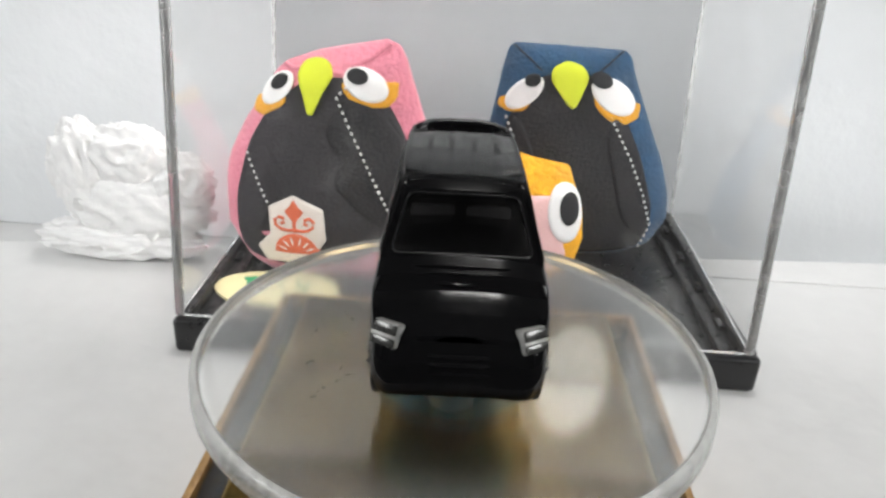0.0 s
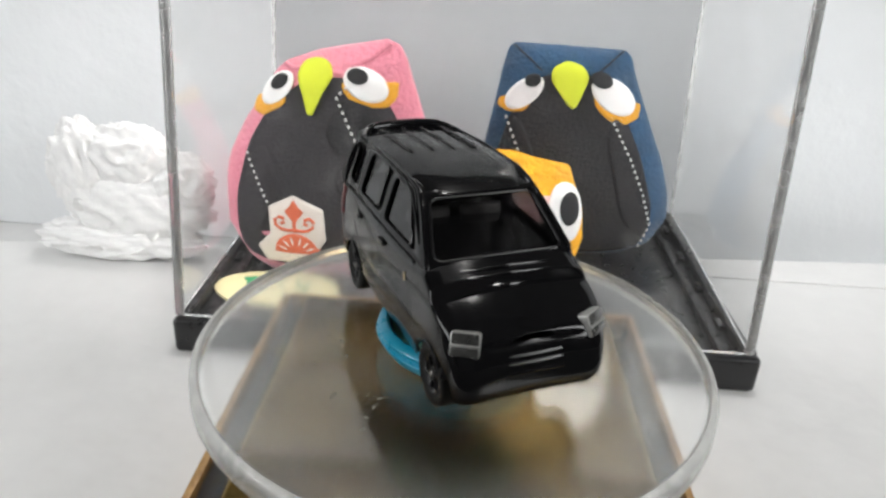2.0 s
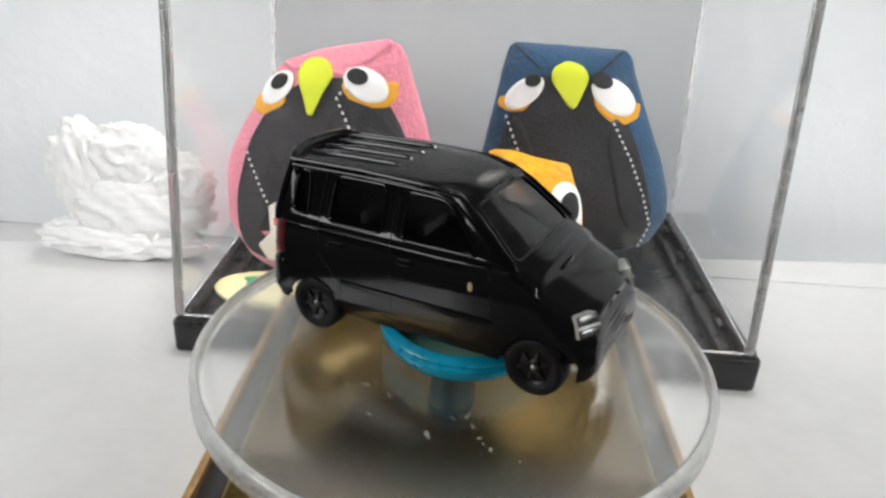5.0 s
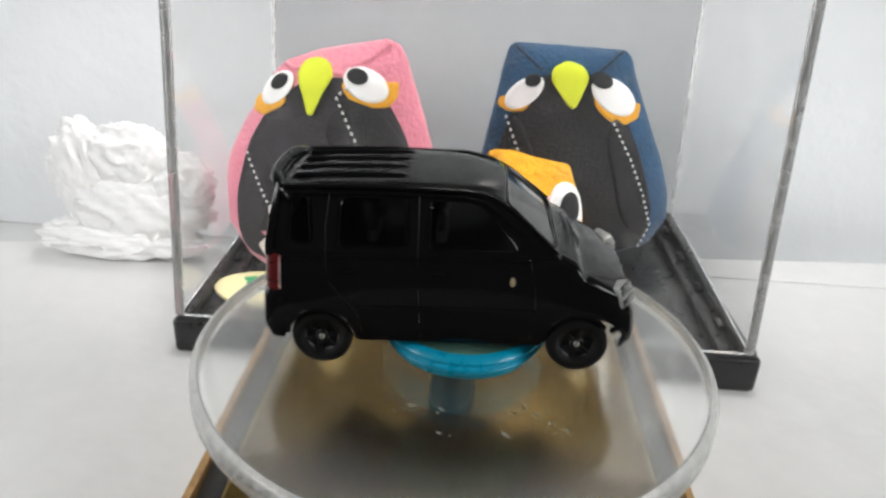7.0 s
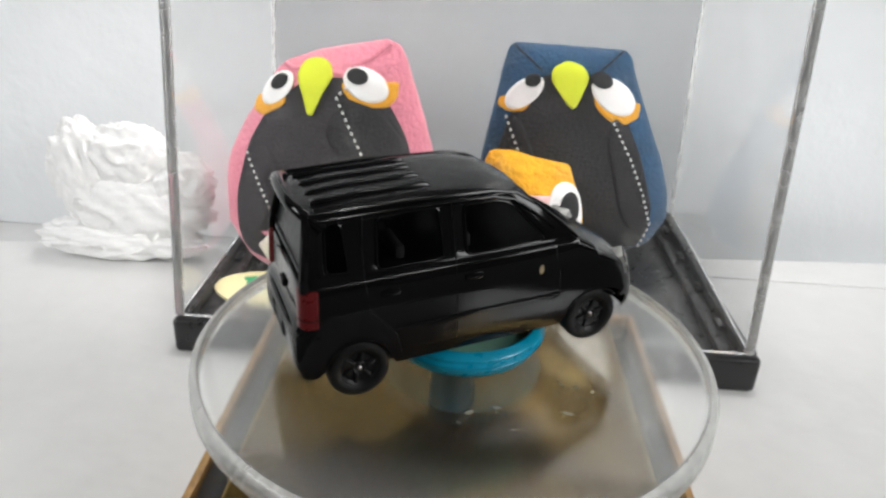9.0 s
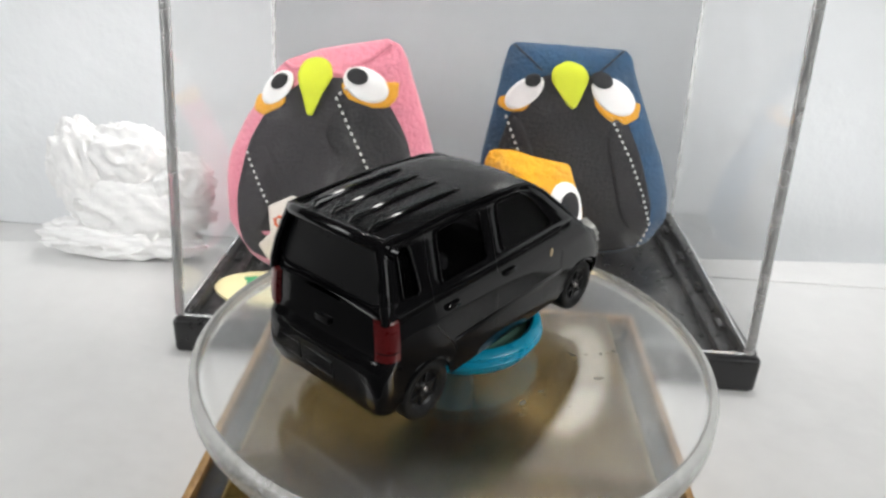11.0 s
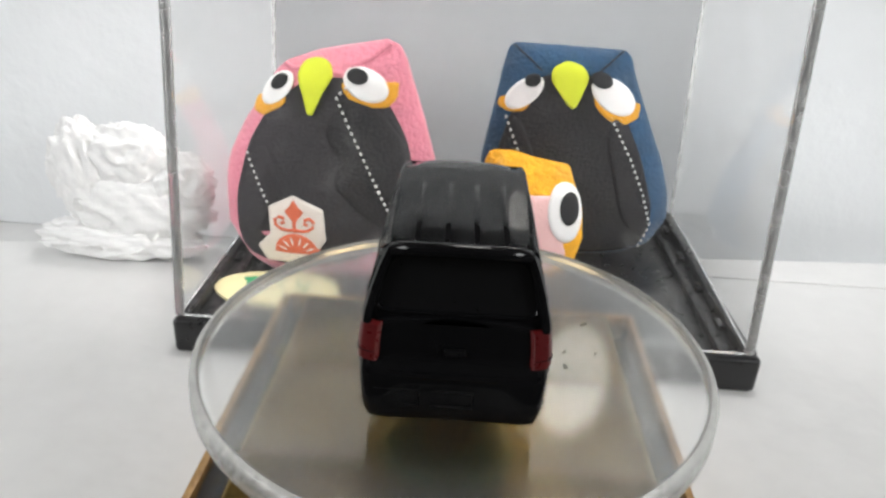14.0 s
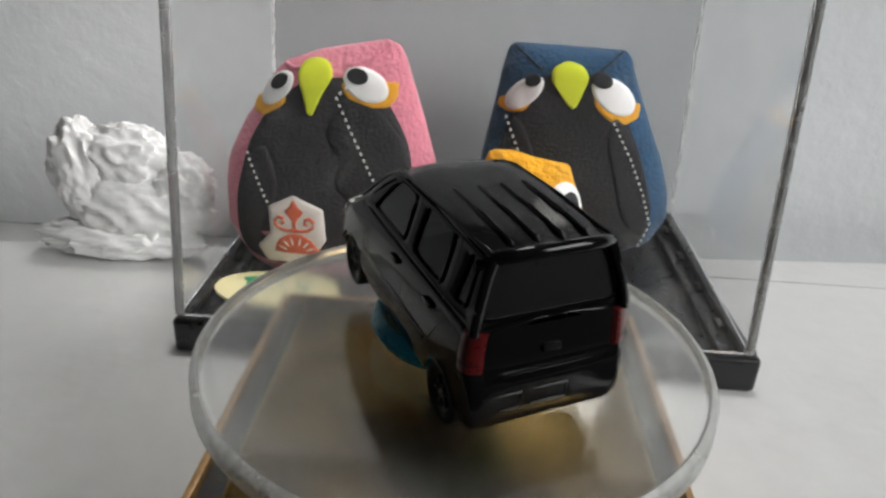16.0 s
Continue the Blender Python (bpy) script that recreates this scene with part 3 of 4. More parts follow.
        g.append([b.verts.new((x - (1.5 * abs(c) ** 3 if x > 3 else 0), c * (9.6 if x > -18 else 9.6 - 0.06 * (-18 - x)), zc - 0.75 * abs(c) ** 3.5)) for c in [k / 8 - 1 for k in range(17)]])
    for p, q in zip(g, g[1:]):
        for j in range(16):
            b.faces.new((p[j], q[j], q[j + 1], p[j + 1]))
    got = bmesh.ops.extrude_face_region(b, geom=list(b.faces))
    for v in got["geom"]:
        if isinstance(v, bmesh.types.BMVert):
            v.co.z -= 0.8
    put("roof", b, BLACK_PAINT, smooth=35)
    for y in (-5.9, -2.0, 1.9, 5.8):
        rib = [(-24.9, y, 33.1), (-24.3, y, 33.65 - abs(y) * 0.01), (-16, y, 33.92 - abs(y) * 0.012), (-8, y, 34.0 - abs(y) * 0.015), (-6.9, y, 33.5)]
        put("roof_rib", tube(rib, 0.44, 8), BLACK_PAINT)
    lip = tube([(-24.4, -9.8, 31.0), (-26.5, -8.5, 32.8), (-27.5, -6.4, 33.45), (-27.9, -3, 33.7), (-27.9, 3, 33.7), (-27.5, 6.4, 33.45), (-26.5, 8.5, 32.8), (-24.4, 9.8, 31.0)], 1.0, 10)
    put("roof_lip", lip, BLACK_PAINT)
    for sgn in (1, -1):
        put("pillar_edge", tube([(-26.4, sgn * 8.9, 32.9), (-26.9, sgn * 9.9, 30.5), (-27.6, sgn * 10.9, 27.5), (-28.2, sgn * 11.75, 24.2), (-28.3, sgn * 11.9, 22.6)], 0.7, 8), BLACK_PAINT)
    # nose and tail details
    put("bonnet_ridge", tube([(20.3, -3.8, 20.7), (20.6, -2.6, 20.95), (20.75, -0.6, 21.0), (20.6, 1.4, 20.95), (20.3, 2.6, 20.7)], 0.36, 8), BLACK_PAINT)
    for x, z in ((18.5, 22.9), (19.6, 22.2)):
        put("cowl_ridge", tube([(x - 1.6, -11.2, z - 0.7), (x, -6, z - 0.05), (x + 0.3, 0, z + 0.3), (x, 6, z - 0.05), (x - 1.6, 11.2, z - 0.7)], 0.22), BLACK_PAINT)
    for z in (12.9, 14.0):
        nx = lerp_table(NOSE, z)
        put("grille_bar", tube([(nx - 0.55, -6.4, z), (nx - 0.15, -3.5, z), (nx, 0, z), (nx - 0.15, 3.5, z), (nx - 0.55, 6.4, z)], 0.3, 6), BLACK_TRIM)
    put("bumper_lip", tube([(25.6, -12.7, 10.9), (28.2, -11.2, 11.2), (28.9, -4, 11.3), (29.0, 0, 11.3), (28.9, 4, 11.3), (28.2, 11.2, 11.2), (25.6, 12.7, 10.9)], 0.5), BLACK_PAINT)
    put("rear_bumper", tube([(-26.6, -12.8, 15.2), (-29.2, -11.6, 15.4), (-30.0, -6, 15.5), (-30.1, 0, 15.5), (-30.0, 6, 15.5), (-29.2, 11.6, 15.4), (-26.6, 12.8, 15.2)], 0.6), BLACK_PAINT)
    for y0, y1 in ((-2.8, 2.8), (4.6, 10.6)):
        put("plate_recess", tube([(-30.4, y0, 10.6), (-30.2, y1, 10.6), (-30.2, y1, 13.2), (-30.4, y0, 13.2)], 0.2, 6, True), BLACK_TRIM)
    put("badge", box(-29.6, -28.9, -1.5, 1.5, 18.4, 19.5, 0.25), BLACK_TRIM)
    put("paint_chip", moved(lathe([(0, 0.06), (0.35, 0.05), (0.55, 0.0)], 9), Matrix.Translation((9.7, -13.02, 19.2)) @ Matrix.Rotation(radians(90), 4, "X") @ Matrix.Diagonal((0.8, 1.5, 1, 1))), CHIP, car, "bare chip in the paint")
    put("chassis", box(-25.0, 24.0, -9.6, 9.6, 6.0, 13.0, 0.6), CHASSIS)
    for x in (1.5, -9.5):
        put("seat", join(box(x - 3, x + 3, -9, 9, 13, 20, 0.8), box(x - 4, x - 2.2, -8.6, -1, 20, 25.6, 0.8), box(x - 4, x - 2.2, 1, 8.6, 20, 25.6, 0.8)), SEAT)
    # wheels
    for x in AXLES:
        for sgn in (1, -1):
            w = put("wheel", moved(lathe([(0, 1.0), (3.2, 1.0), (3.2, -1.6), (0, -1.6)], 32, "y"), Matrix.Identity(4)), RIM_DARK)
            w.matrix_local = pose(x * MM, sgn * 10.8 * MM, HUB_Z * MM, 0, 0, 0 if sgn > 0 else 180)
            R = TYRE_R
            put("tyre", lathe([(3.1, 1.55), (3.5, 1.85), (4.4, 1.85), (4.8, 1.6), (R, 1.2), (R, -1.5), (4.7, -1.9), (3.1, -1.9), (3.1, 1.55)], 40, "y"), RUBBER, w)
            put("rim", lathe([(2.5, 1.1), (2.8, 1.45), (3.1, 1.55), (3.15, 1.0), (2.5, 1.1)], 32, "y"), RIM_DARK, w)
            for k in range(6):
                sp = box(0.7, 2.75, 0.9, 1.4, -0.32, 0.32, 0.12)
                put("spoke", moved(sp, Matrix.Rotation(radians(60 * k + 15), 4, "Y")), RIM_DARK, w)
            put("hub", lathe([(0, 1.75), (0.35, 1.7), (0.5, 1.55), (0.5, 1.0)], 14, "y"), STEEL, w, "bare steel axle end")
            put("hub_ring", lathe([(0.6, 1.35), (0.95, 1.5), (1.2, 1.3), (1.2, 0.9)], 20, "y"), RIM_DARK, w)
    return car


# ---- the display case ----
def display_case():
    c = thing("display_case", pose(0, 0, 0), "clear plastic display case on a black tray base", "display case")
    x0, x1, y0, y1 = -0.0814, 0.0867, 0.0612, 0.1720
    rim_h, rw = 0.0112, 0.0042
    part("base_floor", box(x0 + rw, x1 - rw, y0 + rw, y1 - rw, 0.0012, 0.0052), CASE_BLACK, c)
    part("base_rim", box(x0, x1, y0, y0 + rw, 0, rim_h, 0.0016, 4), CASE_BLACK, c)
    part("base_rim", box(x0, x1, y1 - rw, y1, 0, rim_h, 0.0012, 3), CASE_BLACK, c)
    part("base_rim", box(x0, x0 + rw, y0 + rw, y1 - rw, 0, rim_h, 0.0008, 2), CASE_BLACK, c)
    part("base_rim", box(x1 - rw, x1, y0 + rw, y1 - rw, 0, rim_h, 0.0008, 2), CASE_BLACK, c)
    for x, s in ((x0 + rw, 1), (x1 - rw, -1)):
        part("base_step", box(min(x, x + s * 0.005), max(x, x + s * 0.005), y0 + rw, y1 - rw, 0.0053, 0.0082, 0.0006), CASE_BLACK, c)
        for k in range(1 if s > 0 else 0, 4):
            y = y0 + 0.02 + k * 0.024
            part("clip", box(min(x, x + s * 0.0022), max(x, x + s * 0.0022), y, y + 0.006, 0.0083, 0.0098, 0.0004), CASE_BLACK, c)
    # tapering cover
    zt, th = 0.172, 0.0016
    a0, a1, b0, b1 = x0 + 0.0004, x1 - 0.0018, y0 + 0.0022, y1 - 0.0022
    kl, kr = 0.0080, 0.0077
    lo = [(a0, b0), (a1, b0), (a1 + 0.0030, b1), (a0, b1)]
    hi = [(a0 + kl, b0 + 0.006), (a1 - kr, b0 + 0.006), (a1 - kr + 0.0012, b1 - 0.008), (a0 + kl, b1 - 0.008)]
    zb = rim_h + 0.0002

    def inset(p, q, t):
        d = (Vector(q) - Vector(p)).normalized()
        return Vector((-d.y, d.x)) * t
    for i, name in enumerate(("front_pane", "side_pane", "back_pane", "side_pane")):
        j = (i + 1) % 4
        dl = (Vector(lo[j]) - Vector(lo[i])).normalized() * 0.0024
        dh = (Vector(hi[j]) - Vector(hi[i])).normalized() * 0.0024
        p, q, r, s = Vector(lo[i]) + dl, Vector(lo[j]) - dl, Vector(hi[j]) - dh, Vector(hi[i]) + dh
        n = inset(lo[i], lo[j], th)
        b = hexa([(*p, zb), (*q, zb), (*(q + n), zb), (*(p + n), zb), (*s, zt), (*r, zt), (*(r + n), zt), (*(s + n), zt)])
        ob = part(name, b, {"back_pane": CASE_BACK, "front_pane": CASE_FRONT}.get(name, CASE_CLEAR), c, "clear plastic pane")
        ob.visible_shadow = False
    for p, q in zip(lo, hi):
        sx, sy = (1 if p[0] < 0 else -1), (1 if p[1] < 0.1 else -1)
        P, Q = Vector((p[0] + sx * 0.0012, p[1] + sy * 0.0012, zb)), Vector((q[0] + sx * 0.0012, q[1] + sy * 0.0012, zt))
        ob = part("corner_edge", tube([P, Q], 0.00145 if sy > 0 else 0.0011, 12), CASE_EDGE if sy > 0 else CASE_SEAM, c, "thick clear corner edge")
        ob.visible_shadow = False
    b = hexa([(*hi[0], zt), (*hi[1], zt), (*hi[2], zt), (*hi[3], zt), (*hi[0], zt + th), (*hi[1], zt + th), (*hi[2], zt + th), (*hi[3], zt + th)])
    ob = part("top_pane", moved(b, Matrix.Translation((0, 0, 0.0002))), CASE_CLEAR, c, "clear plastic pane")
    ob.visible_shadow = False


# ---- plush birds; outlines in millimetres, x across and z up ----
class Pouch:
    """A stuffed cloth pouch, given by its left and right edge, depth and slant over the height."""

    def __init__(self, rows, mid, slant):
        self.rows, self.mid, self.slant, self.top = rows, mid, slant, rows[-1][0]

    def edge(self, z):
        pick = lambda i: lerp_table([(r[0], r[i]) for r in self.rows], z)
        return pick(1), pick(2), pick(3)

    def shift(self, x, z):
        return self.slant * (x - self.mid) * max(0.0, z / self.top) ** 4

    def front(self, x, z):
        """Depth of the front skin at a place of the picture plane."""
        z0 = z - self.shift(x, z)
        l, r, d = self.edge(z0)
        s = max(-1, min(1, (2 * x - l - r) / (r - l)))
        return -d * max(0.0, 1 - abs(s) ** 2.4) ** 0.6

    def mesh(self, n=36, m=40, lumps=1.0):
        b = bmesh.new()
        z0, rings = self.rows[0][0], []
        for j in range(m + 1):
            z = z0 + (self.top - z0) * j / m
            l, r, d = self.edge(z)
            ring = []
            for k in range(2 * n):
                a = 2 * math.pi * k / (2 * n)
                s = -math.cos(a)
                e = max(0.0, 1 - abs(s) ** 2.4) ** 0.6
                x = (l + r) / 2 + s * (r - l) / 2
                y = (-d if math.sin(a) > 0 else d) * e
                w = lumps * (noise.noise((x * 0.09, y * 0.09, z * 0.09)) * 0.9 + noise.noise((x * 0.3, y * 0.3, z * 0.3)) * 0.4)
                ring.append(b.verts.new((x, y * (1 + 0.03 * w), z + self.shift(x, z) + 0.3 * w * (0 < j))))
            rings.append(ring)
        for p, q in zip(rings, rings[1:]):
            for k in range(2 * n):
                b.faces.new((p[k], p[(k + 1) % (2 * n)], q[(k + 1) % (2 * n)], q[k]))
        b.faces.new(rings[0]), b.faces.new(rings[-1])
        return b

    def patch(self, loop, lift, r=2.0, rough=0.0):
        """A cloth piece sewn on the front skin."""
        loop = soft_loop(loop, r, 4) if r else loop
        fine = []
        for i, p in enumerate(loop):
            q = Vector(loop[(i + 1) % len(loop)])
            steps = max(1, int((q - Vector(p)).length / 2.0))
            fine += [Vector(p) + (q - Vector(p)) * (k / steps) for k in range(steps)]
        c = sum(fine, Vector((0, 0))) / len(fine)
        b = bmesh.new()
        rings = []
        for t, up in ((0.0, 1.0), (0.25, 1.0), (0.5, 1.0), (0.75, 1.0), (0.93, 0.95), (1.0, 0.6), (1.01, -0.8)):
            ring = []
            for i, p in enumerate(fine if t else fine[:1]):
                w = c + (p - c) * (t * (1 + rough * noise.noise((p.x * 0.8, p.y * 0.8, 3))))
                fold = noise.noise((w.x * 0.11, w.y * 0.11, 5.0)) * min(0.7, lift) * (1 if up > 0.9 else 0.3)
                ring.append(b.verts.new((w.x, self.front(w.x, w.y) - lift * up - abs(fold), w.y)))
            rings.append(ring)
        for p, q in zip(rings, rings[1:]):
            m = len(q)
            for k in range(m):
                if len(p) == 1:
                    b.faces.new((p[0], q[k], q[(k + 1) % m]))
                else:
                    b.faces.new((p[k], p[(k + 1) % m], q[(k + 1) % m], q[k]))
        return b

    def stitches(self, path, count, lift):
        bms = []
        pts = [Vector(p) for p in path]
        total = sum((q - p).length for p, q in zip(pts, pts[1:]))
        for i in range(count):
            d = total * (i + 0.5) / count
            for p, q in zip(pts, pts[1:]):
                if d <= (q - p).length:
                    w, way = p + (q - p).normalized() * d, (q - p).normalized()
                    break
                d -= (q - p).length
            s = bmesh.new()
            bmesh.ops.create_icosphere(s, subdivisions=1, radius=0.5)
            ang = math.atan2(way.y, way.x)
            moved(s, Matrix.Translation((w.x, self.front(w.x, w.y) - lift, w.y)) @ Matrix.Rotation(-ang, 4, "Y") @ Matrix.Diagonal((total / count * 0.62, 0.8, 1.0, 1)))
            bms.append(s)
        return join(*bms)


def ellipse(cx, cz, a, b, tilt=0, n=20):
    c, s = math.cos(radians(tilt)), math.sin(radians(tilt))
    return [(cx + a * math.cos(t) * c - b * math.sin(t) * s, cz + a * math.cos(t) * s + b * math.sin(t) * c) for t in [2 * math.pi * k / n for k in range(n)]]


def sewn(th, pouch, lift=0.0, size=1.0):
    S = Matrix.Translation((0, 0, lift)) @ Matrix.Scale(MM * size, 4)

    def put(name, loop, lift, mat, r=1.5, parent=th, label="", rough=0.0):
        return part(name, moved(pouch.patch(loop, lift, r, rough), S), mat, parent, label, 60)

    def line(path, count, lift):
        return part("stitching", moved(pouch.stitches(path, count, lift), S), THREAD, th, "white running stitch", 60)
    return put, line, S


def pink_bird():
    th = thing("plush_bird", pose(0, 0.112, 0), "pink and charcoal stuffed cloth bird with lime beak", "plush toy", "stuffed birds in the case")
    p = Pouch([(0.15, -71, -18, 8), (5, -77, -13.5, 12), (18, -83.4, -9.8, 15), (34, -83.4, -9.2, 15), (44, -80.4, -10.8, 14), (56, -74.8, -14.5, 12), (69, -66.3, -19.4, 9),
               (74, -64.0, -21.2, 6.4), (77.4, -60.5, -23.2, 3), (79.0, -54, -25, 1.2), (79.6, -49, -27.5, 0.5)], -43, 0.20)
    put, line, S = sewn(th, p, 0.0052, 0.957)
    part("cloth_body", moved(p.mesh(), S), PINK, th, "", 70)
    put("belly", [(-53, 70), (-65.0, 60), (-72.0, 48.6), (-77.5, 28.6), (-77.5, 7.5), (-61, 6), (-41, 6), (-22, 16), (-16.5, 34), (-19.5, 51.9), (-26.5, 65), (-38, 71.5)], 0.5, CHARCOAL, 5, th, "charcoal cloth belly")
    put("eye_patch", [(-41.2, 69.9), (-39.3, 65.6), (-32.8, 62.8), (-26.5, 62.6), (-23.4, 65.5), (-23.0, 70.4), (-30, 70.5)], 0.8, FELT_ORANGE, 1.5, th, "orange felt", 0.06)
    put("eye_patch", [(-70.5, 62.2), (-71.3, 58.6), (-67, 57.6), (-61, 60.8), (-58.6, 63.0), (-60, 66)], 0.8, FELT_ORANGE, 1.2, th, "orange felt", 0.06)
    e = put("eye", ellipse(-33.2, 69.6, 7.6, 4.7, -24), 1.3, FELT_WHITE, 0)
    put("pupil", ellipse(-35.8, 72.2, 3.5, 2.4, -8), 1.8, FELT_BLACK, 0, e)
    e = put("eye", ellipse(-62.4, 66.4, 7.0, 3.7, 40), 1.3, FELT_WHITE, 0)
    put("pupil", ellipse(-61.5, 68.6, 3.7, 2.0, 33), 1.8, FELT_BLACK, 0, e)
    put("beak", [(-49.2, 76.6), (-45.0, 75.4), (-43.6, 71.6), (-46.8, 66.4), (-49.8, 59.6), (-51.5, 60.0), (-53.2, 66.0), (-55.4, 71.2), (-53.8, 75.2)], 2.4, FELT_BEAK, 2.0, th, "lime-yellow felt beak")
    for x0, z0, x1, z1 in ((-26.5, 81.5, -38, 74.5), (-60, 73.5, -54, 73.0)):
        xm, zm = (x0 + x1) / 2, (z0 + z1) / 2
        part("fold", moved(tube([(x0, p.front(x0, z0) - 0.1, z0), (xm, p.front(xm, zm) - 0.6, zm - 0.6), (x1, p.front(x1, z1) - 0.1, z1)], 0.9, 8), S), PINK, th)
    line([(-72.6, 46.3), (-64.8, 29.5)], 9, 1.4)
    line([(-38.5, 69.5), (-42.3, 65.9), (-33, 46.6), (-23.6, 26.6)], 21, 1.4)
    put("wing", [(-40.0, 66), (-30, 64), (-20.5, 52), (-18, 38), (-22, 20), (-33, 27), (-43, 38), (-41, 44), (-37.5, 47), (-43, 49), (-45.5, 54), (-44, 59)], 1.1, DARK_CLOTH, 4, th, "charcoal cloth wing")
    put("wing", [(-70, 47), (-65.5, 49), (-61, 38), (-63.5, 27), (-70, 17), (-75.5, 20), (-75, 32)], 0.8, CHARCOAL, 5, th, "charcoal cloth wing")
    tag = put("patch", [(-63.4, 29.9), (-54.8, 34.5), (-44.8, 30.2), (-44.0, 19.0), (-50.5, 9.5), (-65.6, 8.2), (-68.3, 14.2), (-63.2, 20)], 1.2, TAG, 0.8, th, "cream cloth with red flower print")
    tag.location = (-0.0014, 0, -0.0011)
    fan = [(-62.2, 13.2)] + [(-54.2 + 8.0 * math.cos(radians(a)), 13.2 + 8.2 * math.sin(radians(a))) for a in range(180, -1, -12)] + [(-46.2, 13.2)]
    f = put("print_flower", fan, 1.45, TAG_RED, 0, tag)
    for a in (25, 50, 75, 105, 130, 155):
        ca, sa = math.cos(radians(a)), math.sin(radians(a))
        put("print_petal", ellipse(-54.2 + 5.2 * ca, 13.2 + 5.2 * sa, 1.7, 0.38, a, 10), 1.6, TAG, 0, tag)
    put("print_bud", [(-54.6, 33.6), (-56.2, 30.8), (-58.0, 29.2), (-56.4, 27.0), (-55.2, 25.6), (-55.1, 21.0), (-53.9, 21.0), (-53.8, 25.6), (-52.6, 27.0), (-51.0, 29.2), (-52.8, 30.8)], 1.45, TAG_RED, 0.5, tag)
    for s in (-1, 1):
        curl = [(-54.5, 22.6), (-54.5 + s * 2.2, 22.2), (-54.5 + s * 4.6, 22.6), (-54.5 + s * 6.4, 24.0), (-54.5 + s * 6.6, 25.8), (-54.5 + s * 5.2, 27.0), (-54.5 + s * 3.6, 26.4), (-54.5 + s * 3.5, 25.0), (-54.5 + s * 4.6, 24.6)]
        part("print_scroll", moved(tube([(x, p.front(x, z) - 1.35, z) for x, z in curl], 0.62, 6), S), TAG_RED, tag)
    return th


def blue_bird():
    th = thing("plush_bird", pose(0, 0.147, 0), "navy blue and charcoal stuffed cloth bird with lime beak", "plush toy", "stuffed birds in the case")
    p = Pouch([(5.3, 16, 66, 10), (9, 9, 73, 13), (18, 5.6, 77.6, 14), (28, 4.6, 76.5, 13.5), (40, 5.4, 72.2, 12), (55, 8.0, 65.0, 10), (72, 10.6, 57.2, 7),
               (77.0, 11.8, 55.6, 5), (79.4, 12.6, 54.0, 1.8), (80.0, 14.2, 52.5, 0.6)], 33, -0.015)
    put, line, S = sewn(th, p)
    part("cloth_body", moved(p.mesh(), S), NAVY, th, "", 70)
    put("belly", [(24, 71), (42, 72), (54, 59), (62.6, 43), (70, 20), (66, 8), (40, 6), (17, 12), (9.5, 30), (10.7, 43), (15, 58.4)], 0.5, DARK_CLOTH, 5, th, "charcoal cloth belly")
    put("eye_patch", [(41.6, 66.5), (43.8, 60.5), (48.8, 56.6), (54.3, 55.0), (59.4, 57.2), (60.2, 61.8), (51, 65)], 0.8, FELT_ORANGE, 1.5, th, "orange felt", 0.06)
    put("eye_patch", [(10.6, 61.8), (9.2, 58.6), (13.4, 57.2), (19.0, 58.0), (21.0, 61.2), (16.4, 63)], 0.8, FELT_ORANGE, 1.2, th, "orange felt", 0.06)
    e = put("eye", ellipse(49.6, 64.8, 9.3, 5.1, -32), 1.3, FELT_WHITE, 0)
    put("pupil", ellipse(44.7, 70.2, 4.0, 2.6, -15), 1.8, FELT_BLACK, 0, e)
    e = put("eye", ellipse(18.4, 64.2, 8.0, 4.0, 42), 1.3, FELT_WHITE, 0)
    put("pupil", ellipse(21.0, 68.8, 2.9, 2.1, 20), 1.8, FELT_BLACK, 0, e)
    put("beak", [(32.6, 76.0), (38.0, 74.4), (40.2, 71.0), (37.0, 61.8), (35.4, 60.0), (33.6, 61.4), (27.2, 69.2), (27.4, 73.4)], 2.4, FELT_BEAK, 2.0, th, "lime-yellow felt beak")
    line([(50.0, 56.9), (58.4, 43.1), (64.5, 30.8), (69.0, 18.8), (66.4, 8.5)], 22, 1.3)
    line([(12.4, 56.4), (18.7, 42.6), (23, 33)], 11, 1.3)
    put("wing", [(50, 60), (56, 54), (63, 42), (69.5, 24), (68.5, 12), (58, 20), (53, 36), (48.5, 50)], 1.0, DARK_CLOTH, 5, th, "charcoal cloth wing")
    put("wing", [(15.5, 57), (20, 52), (25, 40), (24, 28), (14, 26), (10.5, 38), (12, 48)], 1.0, DARK_CLOTH, 5, th, "charcoal cloth wing")
    # thin dark tubes stand in for the shade in the top creases
    for s, x0, x1 in ((1, 14.0, 24), (-1, 52, 43)):
        part("fold", moved(tube([(x0, p.front(x0, 79.5) - 0.15, 79.5), ((x0 + x1) / 2, p.front((x0 + x1) / 2, 76) - 0.15, 76), (x1, p.front(x1, 72) - 0.1, 72)], 0.34, 6), S), DARK_CLOTH, th)
    return th


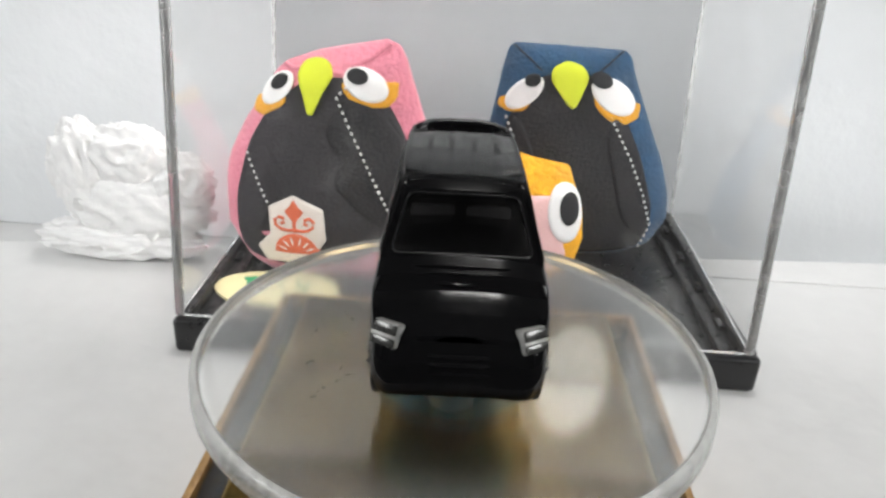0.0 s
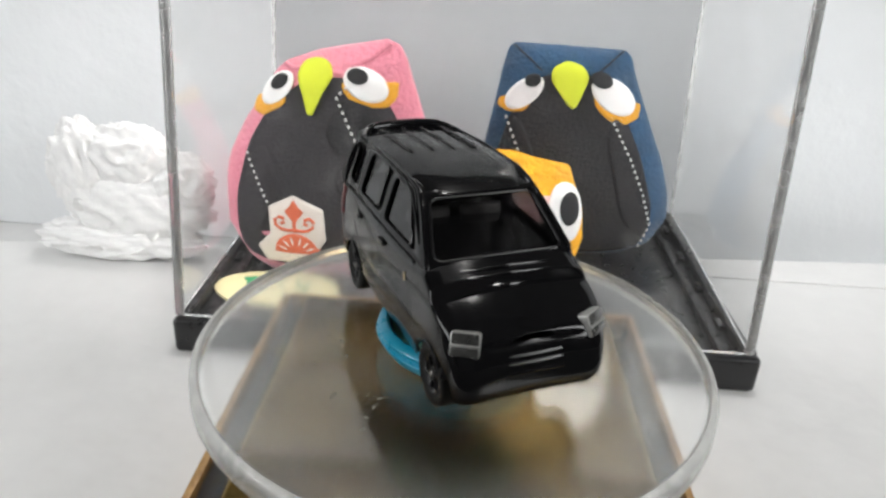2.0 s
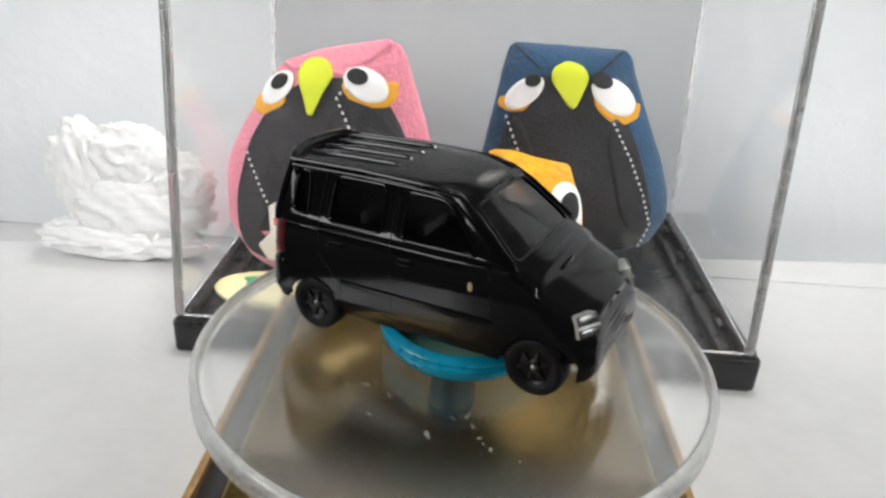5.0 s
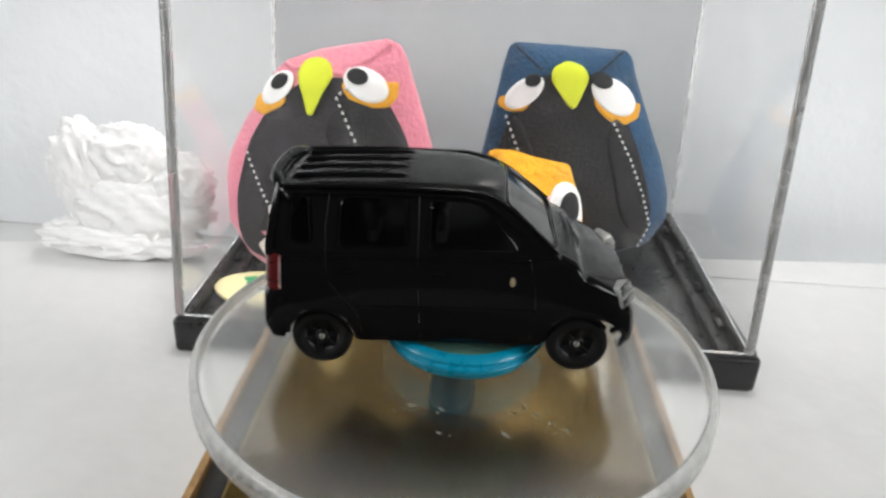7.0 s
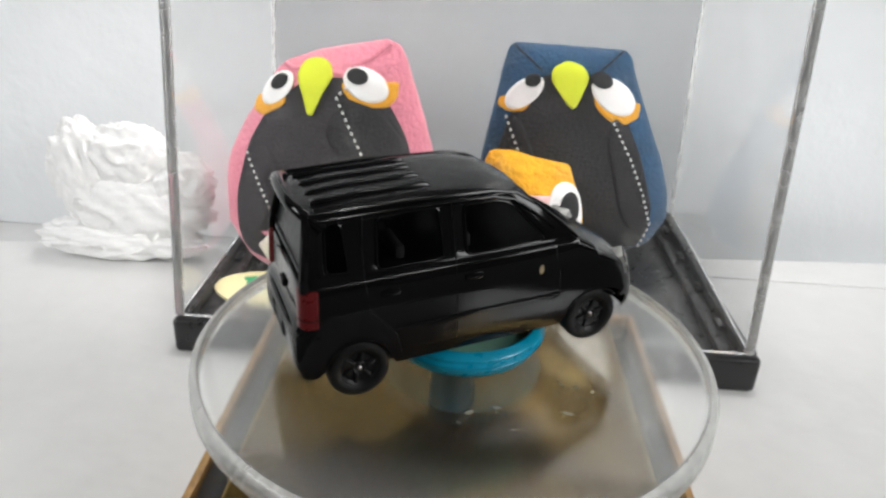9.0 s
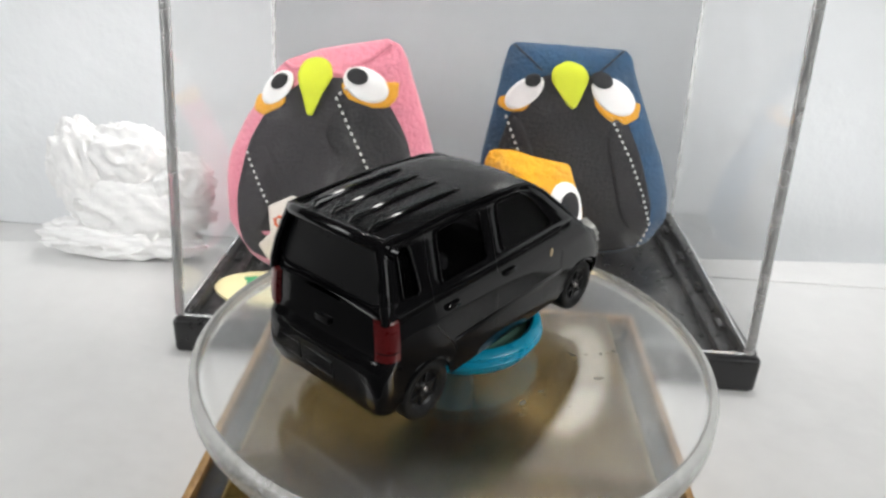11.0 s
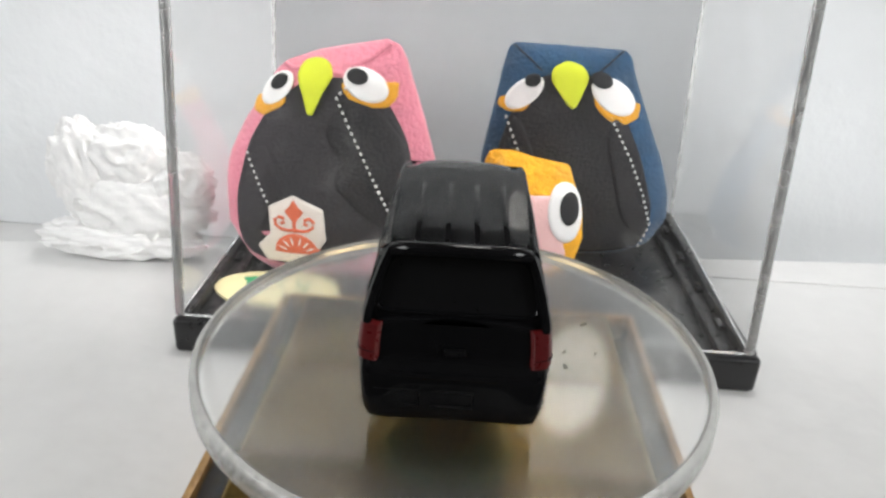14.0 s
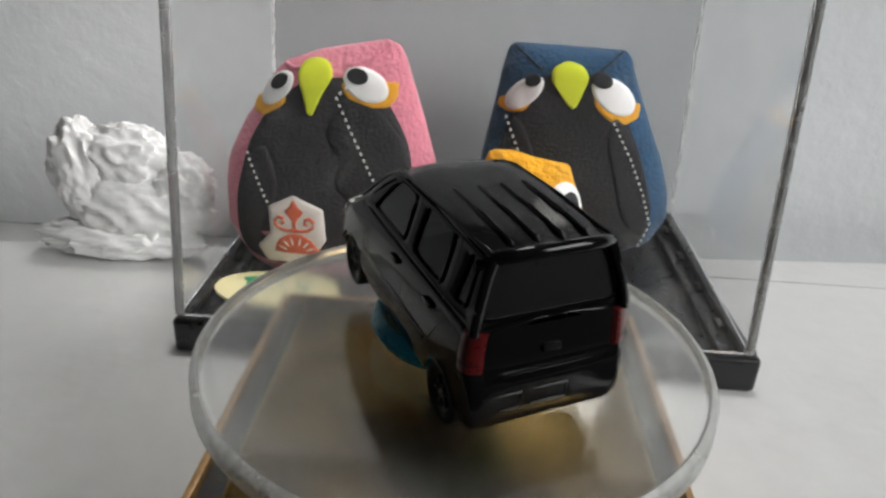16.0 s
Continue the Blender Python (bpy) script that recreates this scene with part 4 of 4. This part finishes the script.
def chick():
    th = thing("plush_chick", pose(0, 0.122, 0), "small marigold stuffed cloth chick in front of the blue bird", "plush toy", "stuffed birds in the case")
    p = Pouch([(5.3, 10, 37, 6), (9, 7, 40.5, 8), (18, 6, 42.5, 9), (30, 5.6, 41, 8.5), (38, 5.6, 38, 7), (44, 6.2, 36, 4.5), (46.6, 7.6, 35, 1.8), (47.2, 9, 34, 0.6)], 20, -0.16)
    put, line, S = sewn(th, p)
    part("cloth_body", moved(p.mesh(36, 40, 4.5), S), YELLOW, th, "", 70)
    put("belly", [(11, 36), (30, 36), (33, 24), (37, 13), (30, 6.5), (12, 6.5), (8.5, 20)], 0.5, PALE_PINK, 3, th, "pale pink cloth belly")
    e = put("eye", ellipse(34.6, 29.6, 6.1, 10.4, 13), 1.2, FELT_WHITE, 0)
    put("pupil", ellipse(35.8, 31.4, 3.6, 5.9, 10), 1.7, FELT_BLACK, 0, e)
    e = put("eye", ellipse(12, 31, 5.0, 9.0, -12), 1.2, FELT_WHITE, 0)
    put("pupil", ellipse(11.6, 33, 3.0, 5.0, -8), 1.7, FELT_BLACK, 0, e)
    return th


def name_card():
    th = thing("name_card", pose(-0.0578, 0.0885, 0.0072, 0, 3.6, 3), "cream oval card with green handwriting, lying in the case", "card")
    b = bmesh.new()
    loop = [b.verts.new((0.0197 * math.cos(a), 0.0119 * math.sin(a), 0)) for a in [2 * math.pi * k / 48 for k in range(48)]]
    f = b.faces.new(loop)
    got = bmesh.ops.extrude_face_region(b, geom=[f])
    for v in got["geom"]:
        if isinstance(v, bmesh.types.BMVert):
            v.co.z += 0.0009
    part("card_sheet", b, CARD, th)
    z = 0.00095
    for x, y in ((-0.0107, 0.0052), (-0.0087, 0.0060), (-0.0095, 0.0038)):
        part("clover_leaf", moved(lathe([(0, z + 0.0001), (0.0011, z + 0.0001), (0.0012, z)], 14), Matrix.Translation((x, y, 0))), INK_GREEN, th, "green ink")
    for x, y, w, h, a in ((-0.0090, -0.0005, 0.0009, 0.0066, 20), (-0.0045, 0.0016, 0.0010, 0.0056, -30), (0.0008, 0.0030, 0.0010, 0.0036, -45), (0.0008, 0.0006, 0.0010, 0.0036, 45), (0.0062, 0.0026, 0.0010, 0.0042, 10), (0.0092, 0.0012, 0.0010, 0.0064, -15), (0.0077, 0.0010, 0.0030, 0.0009, 0), (0.002, -0.0050, 0.019, 0.0007, 3)):
        part("ink_bar", moved(box(-w / 2, w / 2, -h / 2, h / 2, z, z + 0.0001), Matrix.Translation((x, y, 0)) @ Matrix.Rotation(radians(a), 4, "Z")), INK_TEAL, th)


def tissue_heap():
    th = thing("tissue_heap", pose(-0.121, 0.120, 0), "crumpled heap of white tissue paper on the board", "tissue paper")
    for k, (cx, cz, rx, ry, rz) in enumerate(((-0.003, 0.007, 0.031, 0.0085, 0.0085), (0.006, 0.020, 0.027, 0.008, 0.0155), (-0.0125, 0.033, 0.0125, 0.007, 0.0185), (0.004, 0.038, 0.019, 0.007, 0.0125), (0.022, 0.030, 0.012, 0.007, 0.012))):
        b = bmesh.new()
        bmesh.ops.create_icosphere(b, subdivisions=5, radius=1.0)
        for v in b.verts:
            c = v.co.copy()
            off = Vector((3 + 5 * k, 1, 2))
            n1 = 1 - abs(noise.noise(c * 2.1 + off)) * 2.0
            n2 = 1 - abs(noise.noise(c * 5.2 + off)) * 1.8
            n3 = 1 - abs(noise.noise(c * 11.0 + off)) * 2.0
            r = 0.76 + 0.18 * n1 + 0.09 * n2 + 0.03 * n3
            v.co = (cx + c.x * r * rx, c.y * r * ry, max(0.0003, cz + c.z * r * rz))
        part("tissue_sheet", b, CRUMPLE, th, "", 60)


setting()
BLOCKER = shutter()
TURNTABLE, DISC = turntable()
CAP = bottle_cap()
CAR = toy_car()
display_case()
pink_bird()
blue_bird()
chick()
name_card()
tissue_heap()


def motions():
    # the turntable gathers speed in the first seconds, then turns almost evenly
    lead = [(0.0, 2.7), (0.5, 1.5), (1.0, 0.5), (1.5, -0.2), (2.0, -0.6), (3.0, -0.7), (4.0, -0.5), (9.0, -0.3), (12.0, 0.1), (14.0, 0.3), (16.0, 0.6)]
    turn = lambda t: TURN_RATE * (t - 7.0) + lerp_table(lead, t)
    steps = [0.0, 0.5, 1.0, 1.5] + [i * 1.0 for i in range(2, 17)]
    walk(CAR, [(t, pose(-0.0003, 0.0002, DISC_Z, 0, -2.9, turn(t))) for t in steps])
    walk(CAP, [(t, pose(0, 0, DISC_Z, 0, 0, turn(t))) for t in steps])
    walk(DISC, [(t, pose(0, 0, DISC_Z, 0, 0, turn(t))) for t in steps])
    # the unseen blocker rises near the end to shade the left side
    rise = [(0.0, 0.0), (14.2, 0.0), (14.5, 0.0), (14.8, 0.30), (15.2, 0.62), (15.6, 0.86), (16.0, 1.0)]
    walk(BLOCKER, [(t, pose(-1.268, -0.62, -0.745 + 1.135 * k)) for t, k in rise])


motions()
